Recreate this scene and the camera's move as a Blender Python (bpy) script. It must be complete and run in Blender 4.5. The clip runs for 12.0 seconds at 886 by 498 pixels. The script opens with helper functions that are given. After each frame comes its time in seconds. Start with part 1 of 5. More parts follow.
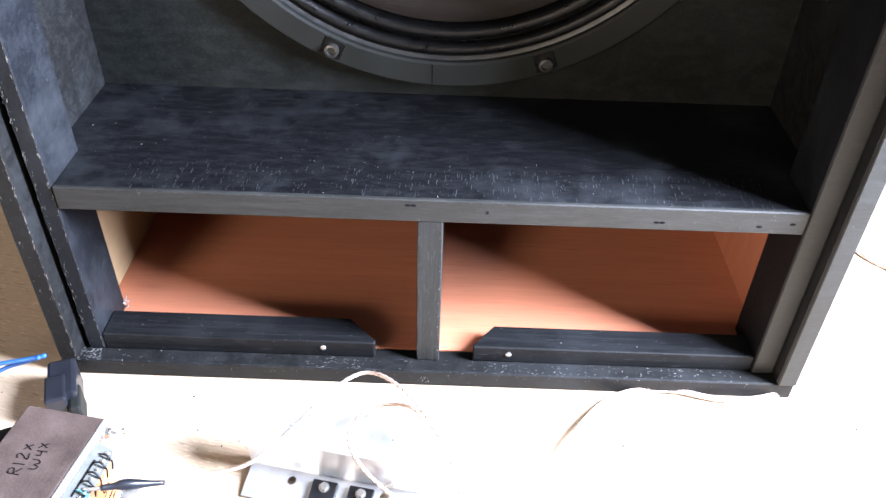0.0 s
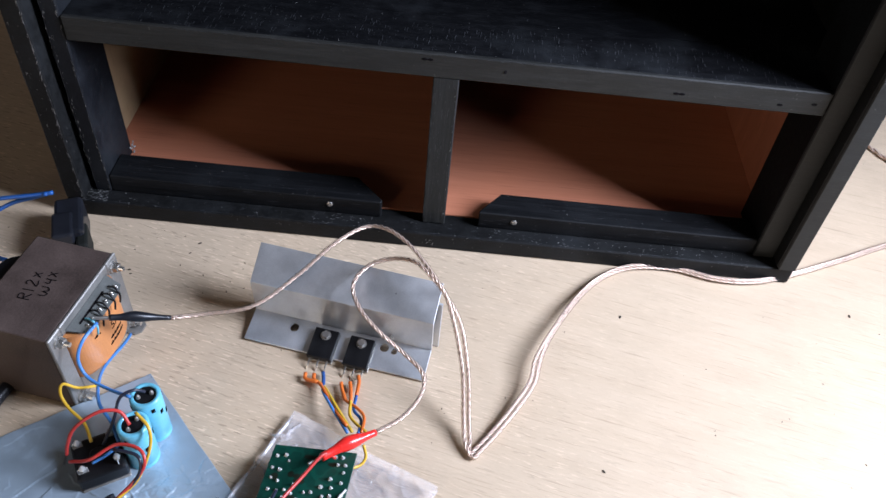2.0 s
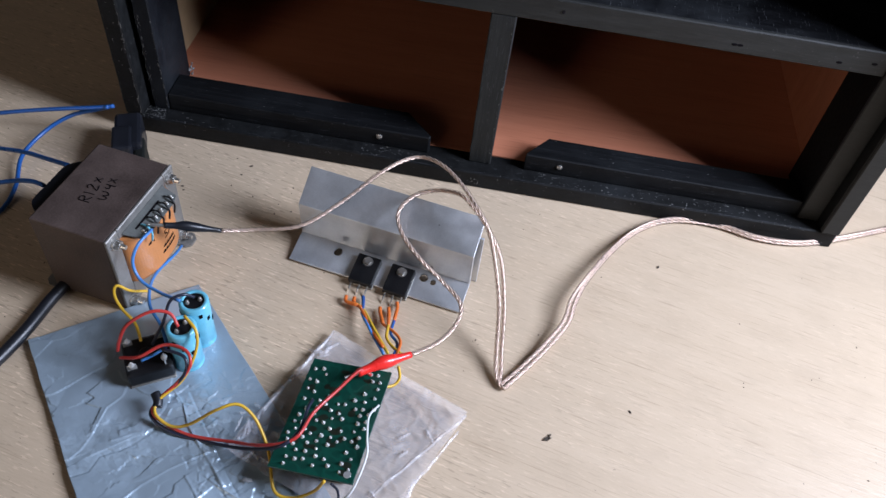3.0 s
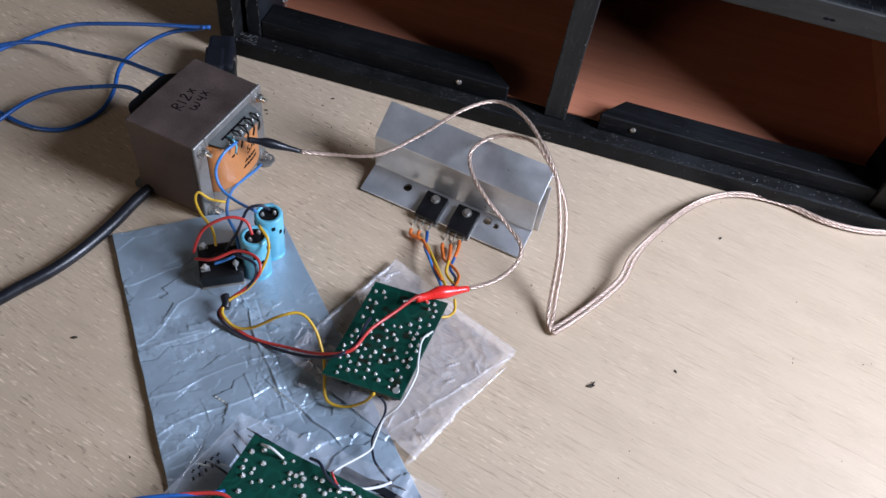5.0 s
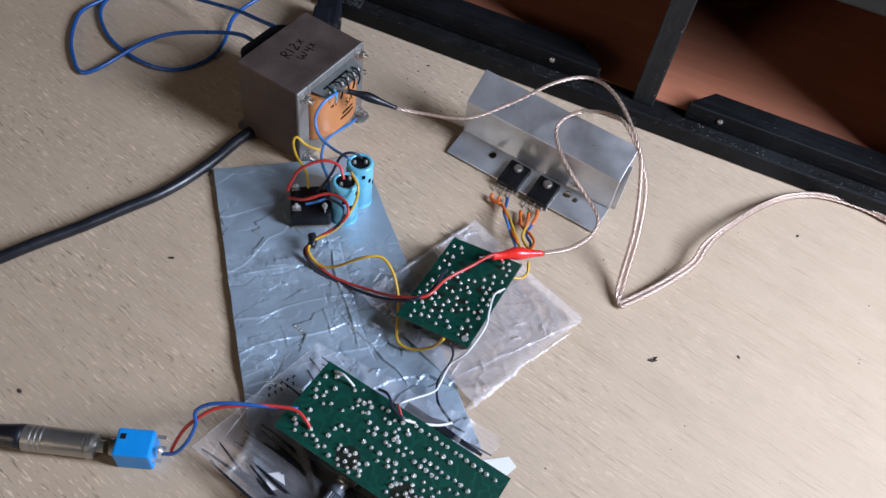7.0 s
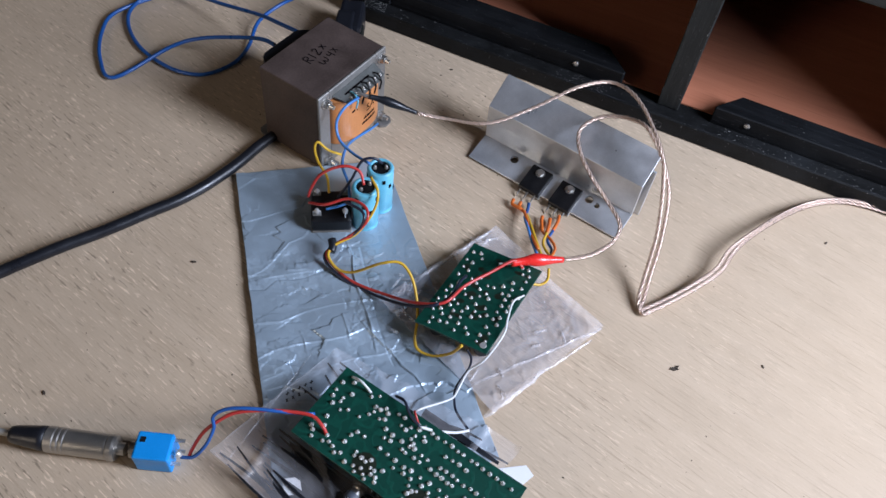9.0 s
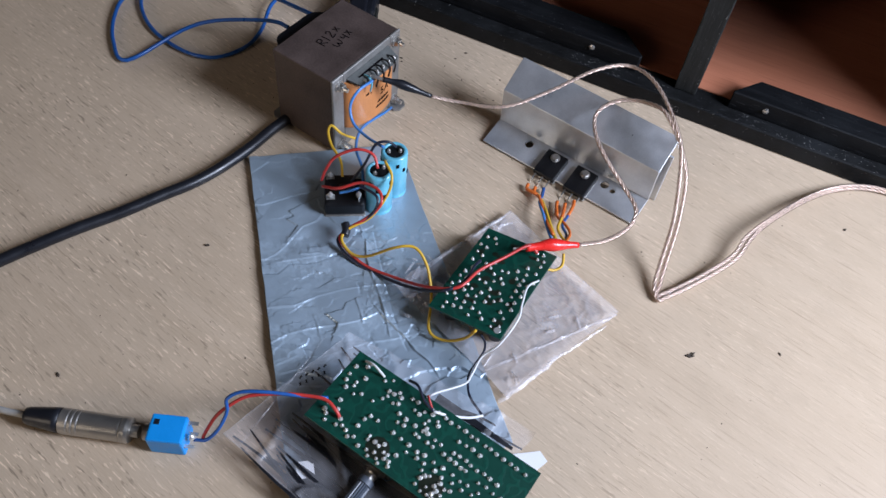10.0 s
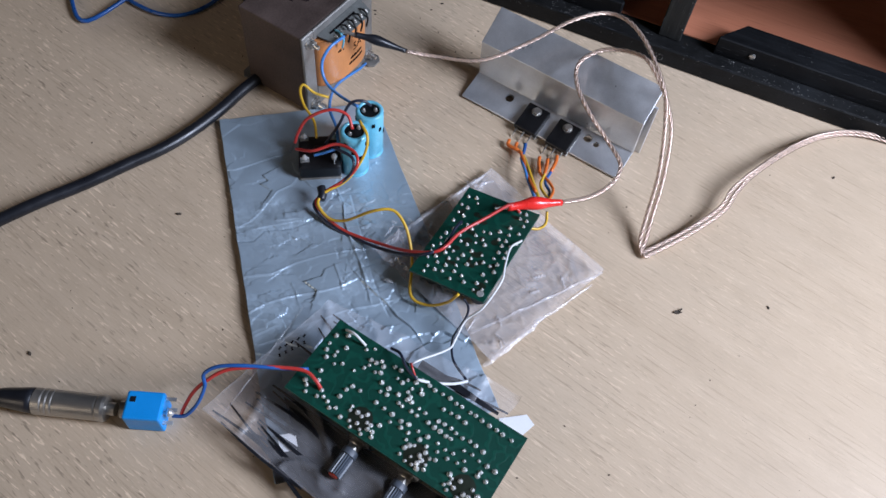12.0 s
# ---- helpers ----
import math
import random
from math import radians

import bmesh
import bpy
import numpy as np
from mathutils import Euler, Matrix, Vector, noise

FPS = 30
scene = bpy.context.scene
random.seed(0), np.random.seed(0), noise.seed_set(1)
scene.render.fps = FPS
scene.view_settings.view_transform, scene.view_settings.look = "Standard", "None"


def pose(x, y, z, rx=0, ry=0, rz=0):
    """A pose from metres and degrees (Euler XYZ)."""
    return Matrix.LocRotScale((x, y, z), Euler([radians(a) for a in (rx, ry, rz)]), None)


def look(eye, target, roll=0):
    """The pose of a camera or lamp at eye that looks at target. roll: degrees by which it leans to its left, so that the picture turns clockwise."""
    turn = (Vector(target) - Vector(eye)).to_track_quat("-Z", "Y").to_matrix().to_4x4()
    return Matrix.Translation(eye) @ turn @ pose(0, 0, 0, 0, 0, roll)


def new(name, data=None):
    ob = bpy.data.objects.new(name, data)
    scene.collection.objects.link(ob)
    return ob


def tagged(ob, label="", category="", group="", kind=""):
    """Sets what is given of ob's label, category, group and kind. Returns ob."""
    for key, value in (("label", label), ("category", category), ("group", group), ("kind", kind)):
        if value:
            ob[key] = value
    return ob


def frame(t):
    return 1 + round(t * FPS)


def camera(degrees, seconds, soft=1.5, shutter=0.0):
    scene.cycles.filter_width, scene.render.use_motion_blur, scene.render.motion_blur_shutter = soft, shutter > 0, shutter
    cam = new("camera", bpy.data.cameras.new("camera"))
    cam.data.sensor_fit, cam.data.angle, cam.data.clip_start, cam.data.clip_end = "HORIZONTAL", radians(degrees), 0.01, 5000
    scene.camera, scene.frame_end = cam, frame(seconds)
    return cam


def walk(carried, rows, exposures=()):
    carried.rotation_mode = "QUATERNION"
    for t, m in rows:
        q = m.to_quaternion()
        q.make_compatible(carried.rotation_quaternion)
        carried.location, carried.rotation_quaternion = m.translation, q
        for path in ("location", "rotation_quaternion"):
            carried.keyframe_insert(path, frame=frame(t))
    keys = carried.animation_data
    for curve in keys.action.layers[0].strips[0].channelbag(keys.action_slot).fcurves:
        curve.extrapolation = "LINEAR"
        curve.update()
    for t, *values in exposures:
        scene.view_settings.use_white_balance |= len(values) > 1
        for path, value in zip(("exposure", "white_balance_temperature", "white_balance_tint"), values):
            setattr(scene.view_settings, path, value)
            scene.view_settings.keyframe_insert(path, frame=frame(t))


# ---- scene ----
cam = camera(58.14, 12.0)
PATH = [
    (0, (0.01139, -0.45397, 0.49546), (0.00826, 0.32790, -0.12798), 1.87),
    (0.5, (0.01064, -0.45555, 0.49070), (0.01446, 0.30495, -0.15863), 2.54),
    (1, (0.00829, -0.46116, 0.48645), (0.01501, 0.28202, -0.18261), 3.51),
    (1.5, (0.00742, -0.46667, 0.48117), (0.01343, 0.25458, -0.21148), 4.70),
    (2, (0.00467, -0.46989, 0.47496), (0.01306, 0.22380, -0.24526), 6.16),
    (2.5, (0.00331, -0.47699, 0.47092), (0.00157, 0.18815, -0.27580), 7.43),
    (3, (0.00225, -0.49283, 0.46848), (-0.02750, 0.16214, -0.28659), 7.89),
    (5, (0.00368, -0.52410, 0.46325), (-0.08830, 0.09489, -0.31674), 9.83),
    (5.5, (0.00531, -0.53565, 0.46158), (-0.10735, 0.07706, -0.32065), 10.07),
    (6, (0.00642, -0.54664, 0.46258), (-0.13092, 0.05562, -0.32382), 9.77),
    (6.5, (0.00610, -0.55525, 0.46169), (-0.14810, 0.04177, -0.32558), 9.95),
    (7, (0.00577, -0.56103, 0.46169), (-0.16002, 0.03091, -0.32705), 10.27),
    (9, (0.01041, -0.55386, 0.46376), (-0.18933, 0.02183, -0.32914), 7.86),
    (9.5, (0.01072, -0.55608, 0.46171), (-0.19519, 0.01302, -0.33436), 7.35),
    (10, (0.00852, -0.55407, 0.45917), (-0.19743, 0.00487, -0.34406), 7.29),
    (10.5, (0.00678, -0.54895, 0.45578), (-0.18925, -0.00958, -0.36315), 7.51),
    (11, (0.00638, -0.54439, 0.45341), (-0.17898, -0.01991, -0.37759), 7.78),
    (11.5, (0.00542, -0.53602, 0.45030), (-0.16869, -0.01419, -0.38479), 7.84),
    (12, (0.00754, -0.53778, 0.45171), (-0.16148, -0.01835, -0.38591), 7.37),
]
walk(cam, [(t, look(e, a, r)) for t, e, a, r in PATH],
     exposures=[(0.0, 2.82), (0.3, 2.2), (0.6, 1.65), (1.0, 1.15), (1.5, 0.7), (2.5, 0.22), (3.2, 0.08), (10.0, 0.05), (12.0, -0.03)])

# ---- world, window light ----
world = bpy.data.worlds.new("world")
scene.world = world
world.use_nodes = True
wn = world.node_tree
sky = wn.nodes.new("ShaderNodeTexSky")
sky.sky_type = "NISHITA"
sky.sun_disc = False
sky.sun_elevation, sky.sun_rotation = radians(43), radians(127)
wn.links.new(sky.outputs[0], wn.nodes["Background"].inputs[0])
wn.nodes["Background"].inputs[1].default_value = 0.08

ROOM_X, ROOM_Y0, ROOM_Y1, ROOM_Z = 0.72, -2.2, 1.2, 2.3
ROOM_W = 1.8
WIN_Y0, WIN_Y1, WIN_Z0, WIN_Z1 = -0.32, -0.07, 0.32, 0.92
window_light = bpy.data.lights.new("window_light", "AREA")
window_light.shape = "RECTANGLE"
window_light.size, window_light.size_y = WIN_Z1 - WIN_Z0, WIN_Y1 - WIN_Y0
window_light.energy = 22
window_light.color = (0.85, 0.95, 1.20)
wl = new("window_light", window_light)
wl.matrix_world = Matrix.Translation((ROOM_X - 0.01, (WIN_Y0 + WIN_Y1) / 2, (WIN_Z0 + WIN_Z1) / 2)) @ Euler((0, radians(90), 0)).to_matrix().to_4x4()


DOOR_X0, DOOR_X1, DOOR_Z0, DOOR_Z1 = -1.50, -0.70, 0.55, 1.25
second_light = bpy.data.lights.new("second_window_light", "AREA")
second_light.shape = "RECTANGLE"
second_light.size, second_light.size_y = DOOR_X1 - DOOR_X0, DOOR_Z1 - DOOR_Z0
second_light.energy = 8
second_light.color = (1.14, 0.95, 0.76)
sl = new("second_window_light", second_light)
sl.matrix_world = Matrix.Translation(((DOOR_X0 + DOOR_X1) / 2, ROOM_Y0 + 0.01, (DOOR_Z0 + DOOR_Z1) / 2)) @ Euler((radians(90), 0, 0)).to_matrix().to_4x4()


# ---- materials ----
def nodes_of(name):
    m = bpy.data.materials.new(name)
    m.use_nodes = True
    return m, m.node_tree, m.node_tree.nodes["Principled BSDF"]


def node(nt, kind, **values):
    n = nt.nodes.new(kind)
    for key, v in values.items():
        n.inputs[key.replace("_", " ")].default_value = v
    return n


def coords(nt, scale=(1, 1, 1), turn=0.0):
    tc = nt.nodes.new("ShaderNodeTexCoord")
    mp = nt.nodes.new("ShaderNodeMapping")
    mp.inputs["Scale"].default_value = scale
    start = tc.outputs["Object"]
    if turn:
        tn = nt.nodes.new("ShaderNodeMapping")
        tn.inputs["Rotation"].default_value = (0, 0, turn)
        nt.links.new(start, tn.inputs["Vector"])
        start = tn.outputs[0]
    nt.links.new(start, mp.inputs["Vector"])
    return mp.outputs[0]


def noise_tex(nt, vec, scale, detail=4.0, rough=0.6):
    n = node(nt, "ShaderNodeTexNoise", Scale=scale, Detail=detail, Roughness=rough)
    nt.links.new(vec, n.inputs["Vector"])
    return n.outputs["Fac"]


def ramp(nt, fac, stops):
    r = nt.nodes.new("ShaderNodeValToRGB")
    els = r.color_ramp.elements
    while len(els) < len(stops):
        els.new(0.5)
    for e, (p, c) in zip(els, stops):
        e.position = p
        e.color = (c, c, c, 1) if isinstance(c, (int, float)) else (*c, 1)
    nt.links.new(fac, r.inputs[0])
    return r.outputs[0]


def mix(nt, fac, a, b, how="MIX"):
    m = nt.nodes.new("ShaderNodeMix")
    m.data_type, m.blend_type = "RGBA", how
    for idx, v in ((0, fac), (6, a), (7, b)):
        if isinstance(v, (int, float)):
            m.inputs[idx].default_value = v
        elif isinstance(v, tuple):
            m.inputs[idx].default_value = (*v, 1)
        else:
            nt.links.new(v, m.inputs[idx])
    return m.outputs[2]


def bump(nt, bsdf, height, strength=0.3, distance=0.001):
    b = nt.nodes.new("ShaderNodeBump")
    b.inputs["Strength"].default_value, b.inputs["Distance"].default_value = strength, distance
    nt.links.new(height, b.inputs["Height"])
    nt.links.new(b.outputs[0], bsdf.inputs["Normal"])


def plain(name, c, rough=0.5, metal=0.0, vary=0.25, fine=900.0, coarse=60.0, relief=0.15, coat=0.0):
    """A worn surface: colour varies at two scales, with a fine relief."""
    m, nt, b = nodes_of(name)
    v = coords(nt)
    big, small = noise_tex(nt, v, coarse), noise_tex(nt, v, fine)
    lo = tuple(x * (1 - vary) for x in c)
    hi = tuple(min(1, x * (1 + vary)) for x in c)
    col = ramp(nt, big, [(0.3, lo), (0.7, hi)])
    col = mix(nt, 0.35, col, ramp(nt, small, [(0.3, lo), (0.7, hi)]))
    nt.links.new(col, b.inputs["Base Color"])
    nt.links.new(ramp(nt, big, [(0.25, max(0.05, rough - 0.12)), (0.75, min(1, rough + 0.12))]), b.inputs["Roughness"])
    b.inputs["Metallic"].default_value = metal
    b.inputs["Coat Weight"].default_value = coat
    bump(nt, b, small, relief, 0.0004)
    return m


def plywood(name, light, dark, pore, turn=0.0, along=5.0, across=70.0, flecks=True, rough=0.6):
    m, nt, b = nodes_of(name)
    v = coords(nt, (along, across, 20), turn)
    v2 = coords(nt, (26, 620, 50), turn)
    v3 = coords(nt)
    grain, fine, cloud = noise_tex(nt, v, 1.0, 6.0, 0.65), noise_tex(nt, v2, 1.0, 2.0, 0.5), noise_tex(nt, v3, 5.0, 3.0)
    col = ramp(nt, grain, [(0.25, dark), (0.5, tuple((a + c) / 2 for a, c in zip(light, dark))), (0.72, light)])
    col = mix(nt, ramp(nt, fine, [(0.60, 0.0), (0.70, 0.34)]), col, pore)
    col = mix(nt, ramp(nt, cloud, [(0.35, 0.0), (0.75, 0.35)]), col, tuple(x * 0.8 for x in light))
    if flecks:
        area = noise_tex(nt, coords(nt, (9, 16, 10), turn), 1.0, 3.0, 0.6)
        split = nt.nodes.new("ShaderNodeSeparateXYZ")
        nt.links.new(v3, split.inputs[0])
        worn = ramp(nt, mix(nt, 0.12, split.outputs[0], area), [(0.0, 1.0), (0.20, 0.20)])
        some = mix(nt, 1.0, ramp(nt, area, [(0.36, 0.25), (0.64, 1.0)]), worn, "MULTIPLY")
        dash = noise_tex(nt, coords(nt, (95, 640, 100), turn), 1.0, 2.0, 0.5)
        col = mix(nt, mix(nt, 1.0, ramp(nt, dash, [(0.60, 0.0), (0.66, 0.95)]), some, "MULTIPLY"), col, tuple(min(1, x * 1.40) for x in light))
        pore2 = noise_tex(nt, coords(nt, (80, 560, 90), turn + 0.03), 1.0, 2.0, 0.5)
        col = mix(nt, mix(nt, 1.0, ramp(nt, pore2, [(0.61, 0.0), (0.68, 0.85)]), some, "MULTIPLY"), col, tuple(x * 0.45 for x in dark))
        mottle = noise_tex(nt, coords(nt, (30, 46, 40), turn), 1.0, 5.0, 0.7)
        col = mix(nt, ramp(nt, mottle, [(0.48, 0.0), (0.76, 0.26)]), col, tuple(x * 0.66 for x in dark))
        scratch = noise_tex(nt, coords(nt, (7, 520, 20), turn), 1.0, 2.0, 0.4)
        col = mix(nt, ramp(nt, scratch, [(0.70, 0.0), (0.76, 0.35)]), col, tuple(x * 0.5 for x in dark))
        sand = noise_tex(nt, v3, 900.0, 2.0, 0.6)
        col = mix(nt, ramp(nt, sand, [(0.58, 0.0), (0.75, 0.22)]), col, tuple(x * 0.7 for x in dark))
        dust = noise_tex(nt, v3, 330.0, 2.0, 0.5)
        col = mix(nt, ramp(nt, dust, [(0.755, 0.0), (0.78, 0.6)]), col, (0.09, 0.06, 0.045))
    nt.links.new(col, b.inputs["Base Color"])
    b.inputs["Roughness"].default_value = rough
    b.inputs["Specular IOR Level"].default_value = 0.5
    if flecks:
        bump(nt, b, mix(nt, 0.5, dash, pore2), 0.30, 0.0010)
    else:
        bump(nt, b, fine, 0.25, 0.0004)
    return m


def black_paint(name, base=(0.0050, 0.0058, 0.0080), edge=False, brush=(60, 95, 120), dusty=0.55, gloss=0.16):
    """Thin brushed black paint on plywood, with dust, scuffs and white flecks."""
    m, nt, b = nodes_of(name)
    v = coords(nt)
    vs = coords(nt, brush)
    streak, cloud = noise_tex(nt, vs, 1.0, 6.0, 0.75), noise_tex(nt, v, 14.0, 5.0, 0.65)
    fleck, blot = noise_tex(nt, v, 420.0, 2.5, 0.55), noise_tex(nt, v, 22.0, 4.0)
    grey = tuple(x * 2.2 + 0.004 for x in base)
    col = mix(nt, ramp(nt, streak, [(0.45, 0.0), (0.75, 0.7)]), base, grey)
    col = mix(nt, ramp(nt, cloud, [(0.50, 0.0), (0.78, dusty)]), col, (0.022, 0.0245, 0.0275))
    grain = noise_tex(nt, coords(nt, tuple(6 * x for x in brush)), 1.0, 3.0, 0.7)
    col = mix(nt, ramp(nt, grain, [(0.50, 0.0), (0.72, 0.55)]), col, tuple(x * 2.4 + 0.003 for x in base))
    mask = mix(nt, 1.0, ramp(nt, fleck, [(0.70, 0.0), (0.76, 1.0)]), ramp(nt, blot, [(0.48, 0.0), (0.66, 0.8 if edge else 0.5)]), "MULTIPLY")
    col = mix(nt, mask, col, (0.17, 0.17, 0.165))
    nt.links.new(col, b.inputs["Base Color"])
    nt.links.new(ramp(nt, streak, [(0.3, 0.45), (0.7, 0.66)]), b.inputs["Roughness"])
    b.inputs["Specular IOR Level"].default_value = gloss
    bump(nt, b, mix(nt, 0.5, streak, fleck), 0.35, 0.0006)
    return m


def board_green(name):
    m, nt, b = nodes_of(name)
    v = coords(nt)
    n = node(nt, "ShaderNodeTexNoise", Scale=110.0, Detail=1.0)
    nt.links.new(v, n.inputs["Vector"])
    tracks = ramp(nt, n.outputs["Fac"], [(0.41, 0.0), (0.43, 1.0), (0.50, 1.0), (0.52, 0.0)])
    fine = noise_tex(nt, v, 420.0, 3.0)
    col = mix(nt, tracks, (0.0021, 0.041, 0.028), (0.0027, 0.054, 0.036))
    col = mix(nt, ramp(nt, fine, [(0.5, 0.0), (0.75, 0.3)]), col, (0.0010, 0.016, 0.011))
    nt.links.new(col, b.inputs["Base Color"])
    b.inputs["Roughness"].default_value = 0.38
    bump(nt, b, tracks, 0.25, 0.0002)
    return m


def facets(nt, vec, scales, mask=None):
    """Normals of many small flat facets, as in crumpled film."""
    geo = nt.nodes.new("ShaderNodeNewGeometry")
    total = geo.outputs["Normal"]
    for scale, k in scales:
        vor = nt.nodes.new("ShaderNodeTexVoronoi")
        vor.inputs["Scale"].default_value = scale
        nt.links.new(vec, vor.inputs["Vector"])
        sub = nt.nodes.new("ShaderNodeVectorMath")
        sub.operation = "SUBTRACT"
        nt.links.new(vor.outputs["Color"], sub.inputs[0])
        sub.inputs[1].default_value = (0.5, 0.5, 0.5)
        amount = nt.nodes.new("ShaderNodeVectorMath")
        amount.operation = "SCALE"
        nt.links.new(sub.outputs[0], amount.inputs[0])
        if mask is None:
            amount.inputs["Scale"].default_value = k
        else:
            mul = nt.nodes.new("ShaderNodeMath")
            mul.operation = "MULTIPLY"
            nt.links.new(mask, mul.inputs[0])
            mul.inputs[1].default_value = k
            nt.links.new(mul.outputs[0], amount.inputs["Scale"])
        add = nt.nodes.new("ShaderNodeVectorMath")
        add.operation = "ADD"
        nt.links.new(total, add.inputs[0])
        nt.links.new(amount.outputs[0], add.inputs[1])
        total = add.outputs[0]
    norm = nt.nodes.new("ShaderNodeVectorMath")
    norm.operation = "NORMALIZE"
    nt.links.new(total, norm.inputs[0])
    return norm.outputs[0]


def crinkled(name, c, metal, rough):
    """Thin metallised wrap: soft satin sheen, fine wrinkles in crushed areas."""
    m, nt, b = nodes_of(name)
    v = coords(nt)
    cloud = noise_tex(nt, v, 22.0, 3.0)
    streak = noise_tex(nt, coords(nt, (30, 160, 60), radians(51)), 1.0, 3.0)
    col = ramp(nt, cloud, [(0.3, tuple(x * 0.80 for x in c)), (0.7, c)])
    col = mix(nt, ramp(nt, streak, [(0.5, 0.0), (0.8, 0.25)]), col, tuple(x * 0.72 for x in c))
    nt.links.new(col, b.inputs["Base Color"])
    b.inputs["Metallic"].default_value = metal
    nt.links.new(ramp(nt, streak, [(0.3, rough - 0.06), (0.7, rough + 0.08)]), b.inputs["Roughness"])
    mask = ramp(nt, cloud, [(0.45, 0.10), (0.62, 1.0)])
    nt.links.new(facets(nt, v, ((90.0, 0.10), (230.0, 0.16), (520.0, 0.12)), mask), b.inputs["Normal"])
    return m


def clear_film(name, haze=0.2, tint=(0.93, 0.95, 0.97), gloss=0.5, wrinkle=True):
    m = bpy.data.materials.new(name)
    m.use_nodes = True
    nt = m.node_tree
    b = nt.nodes["Principled BSDF"]
    out = nt.nodes["Material Output"]
    v = coords(nt)
    crease = noise_tex(nt, v, 55.0, 5.0, 0.7)
    b.inputs["Base Color"].default_value = (0.92, 0.91, 0.95, 1)
    b.inputs["Roughness"].default_value = 0.16
    bump(nt, b, crease, 0.35, 0.0012)
    tr = nt.nodes.new("ShaderNodeBsdfTransparent")
    tr.inputs[0].default_value = (*tint, 1)
    ms = nt.nodes.new("ShaderNodeMixShader")
    nt.links.new(ramp(nt, crease, [(0.35, haze * 0.75), (0.6, haze), (0.75, min(1, haze * 1.5))]), ms.inputs[0])
    nt.links.new(tr.outputs[0], ms.inputs[1])
    nt.links.new(b.outputs[0], ms.inputs[2])
    gl = nt.nodes.new("ShaderNodeBsdfGlossy")
    gl.inputs["Roughness"].default_value = 0.14
    if wrinkle:
        mask = ramp(nt, noise_tex(nt, v, 24.0, 3.0), [(0.42, 0.12), (0.62, 1.0)])
        nt.links.new(facets(nt, v, ((48.0, 0.35), (130.0, 0.6), (320.0, 0.5)), mask), gl.inputs["Normal"])
    lw = nt.nodes.new("ShaderNodeLayerWeight")
    lw.inputs["Blend"].default_value = gloss
    top = nt.nodes.new("ShaderNodeMixShader")
    nt.links.new(lw.outputs["Fresnel"], top.inputs[0])
    nt.links.new(ms.outputs[0], top.inputs[1])
    nt.links.new(gl.outputs[0], top.inputs[2])
    nt.links.new(top.outputs[0], out.inputs[0])
    return m


M_FLOOR = plywood("bench_plywood", (0.575, 0.450, 0.325), (0.505, 0.388, 0.272), (0.22, 0.15, 0.09), turn=radians(13), rough=0.38)
M_RED_PLY = plywood("red_plywood", (0.56, 0.215, 0.122), (0.43, 0.150, 0.080), (0.22, 0.068, 0.035), turn=0.0, along=6, across=90, flecks=False, rough=0.5)
M_PALE_PLY = plywood("pale_plywood", (0.52, 0.36, 0.20), (0.40, 0.26, 0.14), (0.28, 0.17, 0.09), along=40, across=8, flecks=False)
M_BLACK = black_paint("black_paint", (0.0032, 0.0035, 0.0042), brush=(10, 330, 330), dusty=0.35)
M_SHELF = black_paint("black_paint_shelf", (0.0025, 0.0027, 0.0034), brush=(40, 170, 90), dusty=0.75, gloss=0.11)
M_BLACK_EDGE = black_paint("black_paint_edge", (0.0052, 0.0054, 0.0056), True)
M_BAFFLE = black_paint("black_paint_baffle", (0.0060, 0.0068, 0.0064), dusty=0.25, gloss=0.10)
M_FRONT = black_paint("worn_black_front", (0.0105, 0.0108, 0.0102), brush=(14, 90, 200), dusty=0.3, gloss=0.3)
M_STRIPED = black_paint("black_paint_ply_edge", (0.016, 0.0165, 0.0160), True, brush=(420, 420, 9), dusty=0.8)
M_DUSTY = black_paint("black_paint_dusty", (0.0048, 0.0056, 0.0074), True, brush=(120, 40, 60), dusty=0.75)
M_GASKET = plain("grey_gasket", (0.0105, 0.0114, 0.0104), 0.6, vary=0.2, coarse=25)
M_RUBBER = plain("black_rubber", (0.010, 0.010, 0.011), 0.42, vary=0.3, relief=0.3)
M_CONE = plain("paper_cone", (0.012, 0.013, 0.0115), 0.8, vary=0.2, fine=500, relief=0.4)
M_CONE_EDGE = plain("coated_cone_edge", (0.0085, 0.0062, 0.0050), 0.6, vary=0.5, fine=420, relief=0.8)
M_DOPED = plain("doped_cloth", (0.0020, 0.0020, 0.0022), 0.34, vary=0.4, fine=700, coarse=150, relief=0.8)
# wall and ceiling colours kept dark to limit bounced light
M_WALL = plain("dark_unseen_wall", (0.065, 0.063, 0.061), 0.8, vary=0.06, coarse=3, fine=200)
M_CEIL = plain("dark_unseen_ceiling", (0.10, 0.097, 0.094), 0.85, vary=0.05, coarse=3, fine=200)
M_CORE = plain("varnished_steel", (0.092, 0.066, 0.058), 0.50, metal=0.25, vary=0.55, coarse=30, fine=700, relief=0.25)
core_nt = M_CORE.node_tree
core_wave = node(core_nt, "ShaderNodeTexNoise", Scale=1.0, Detail=3.0)
core_nt.links.new(coords(core_nt, (1700, 18, 12)), core_wave.inputs["Vector"])
bump(core_nt, core_nt.nodes["Principled BSDF"], core_wave.outputs["Fac"], 0.3, 0.0005)
M_BRACKET = plain("galvanised_steel", (0.26, 0.25, 0.235), 0.42, metal=0.6, vary=0.25, coarse=80)
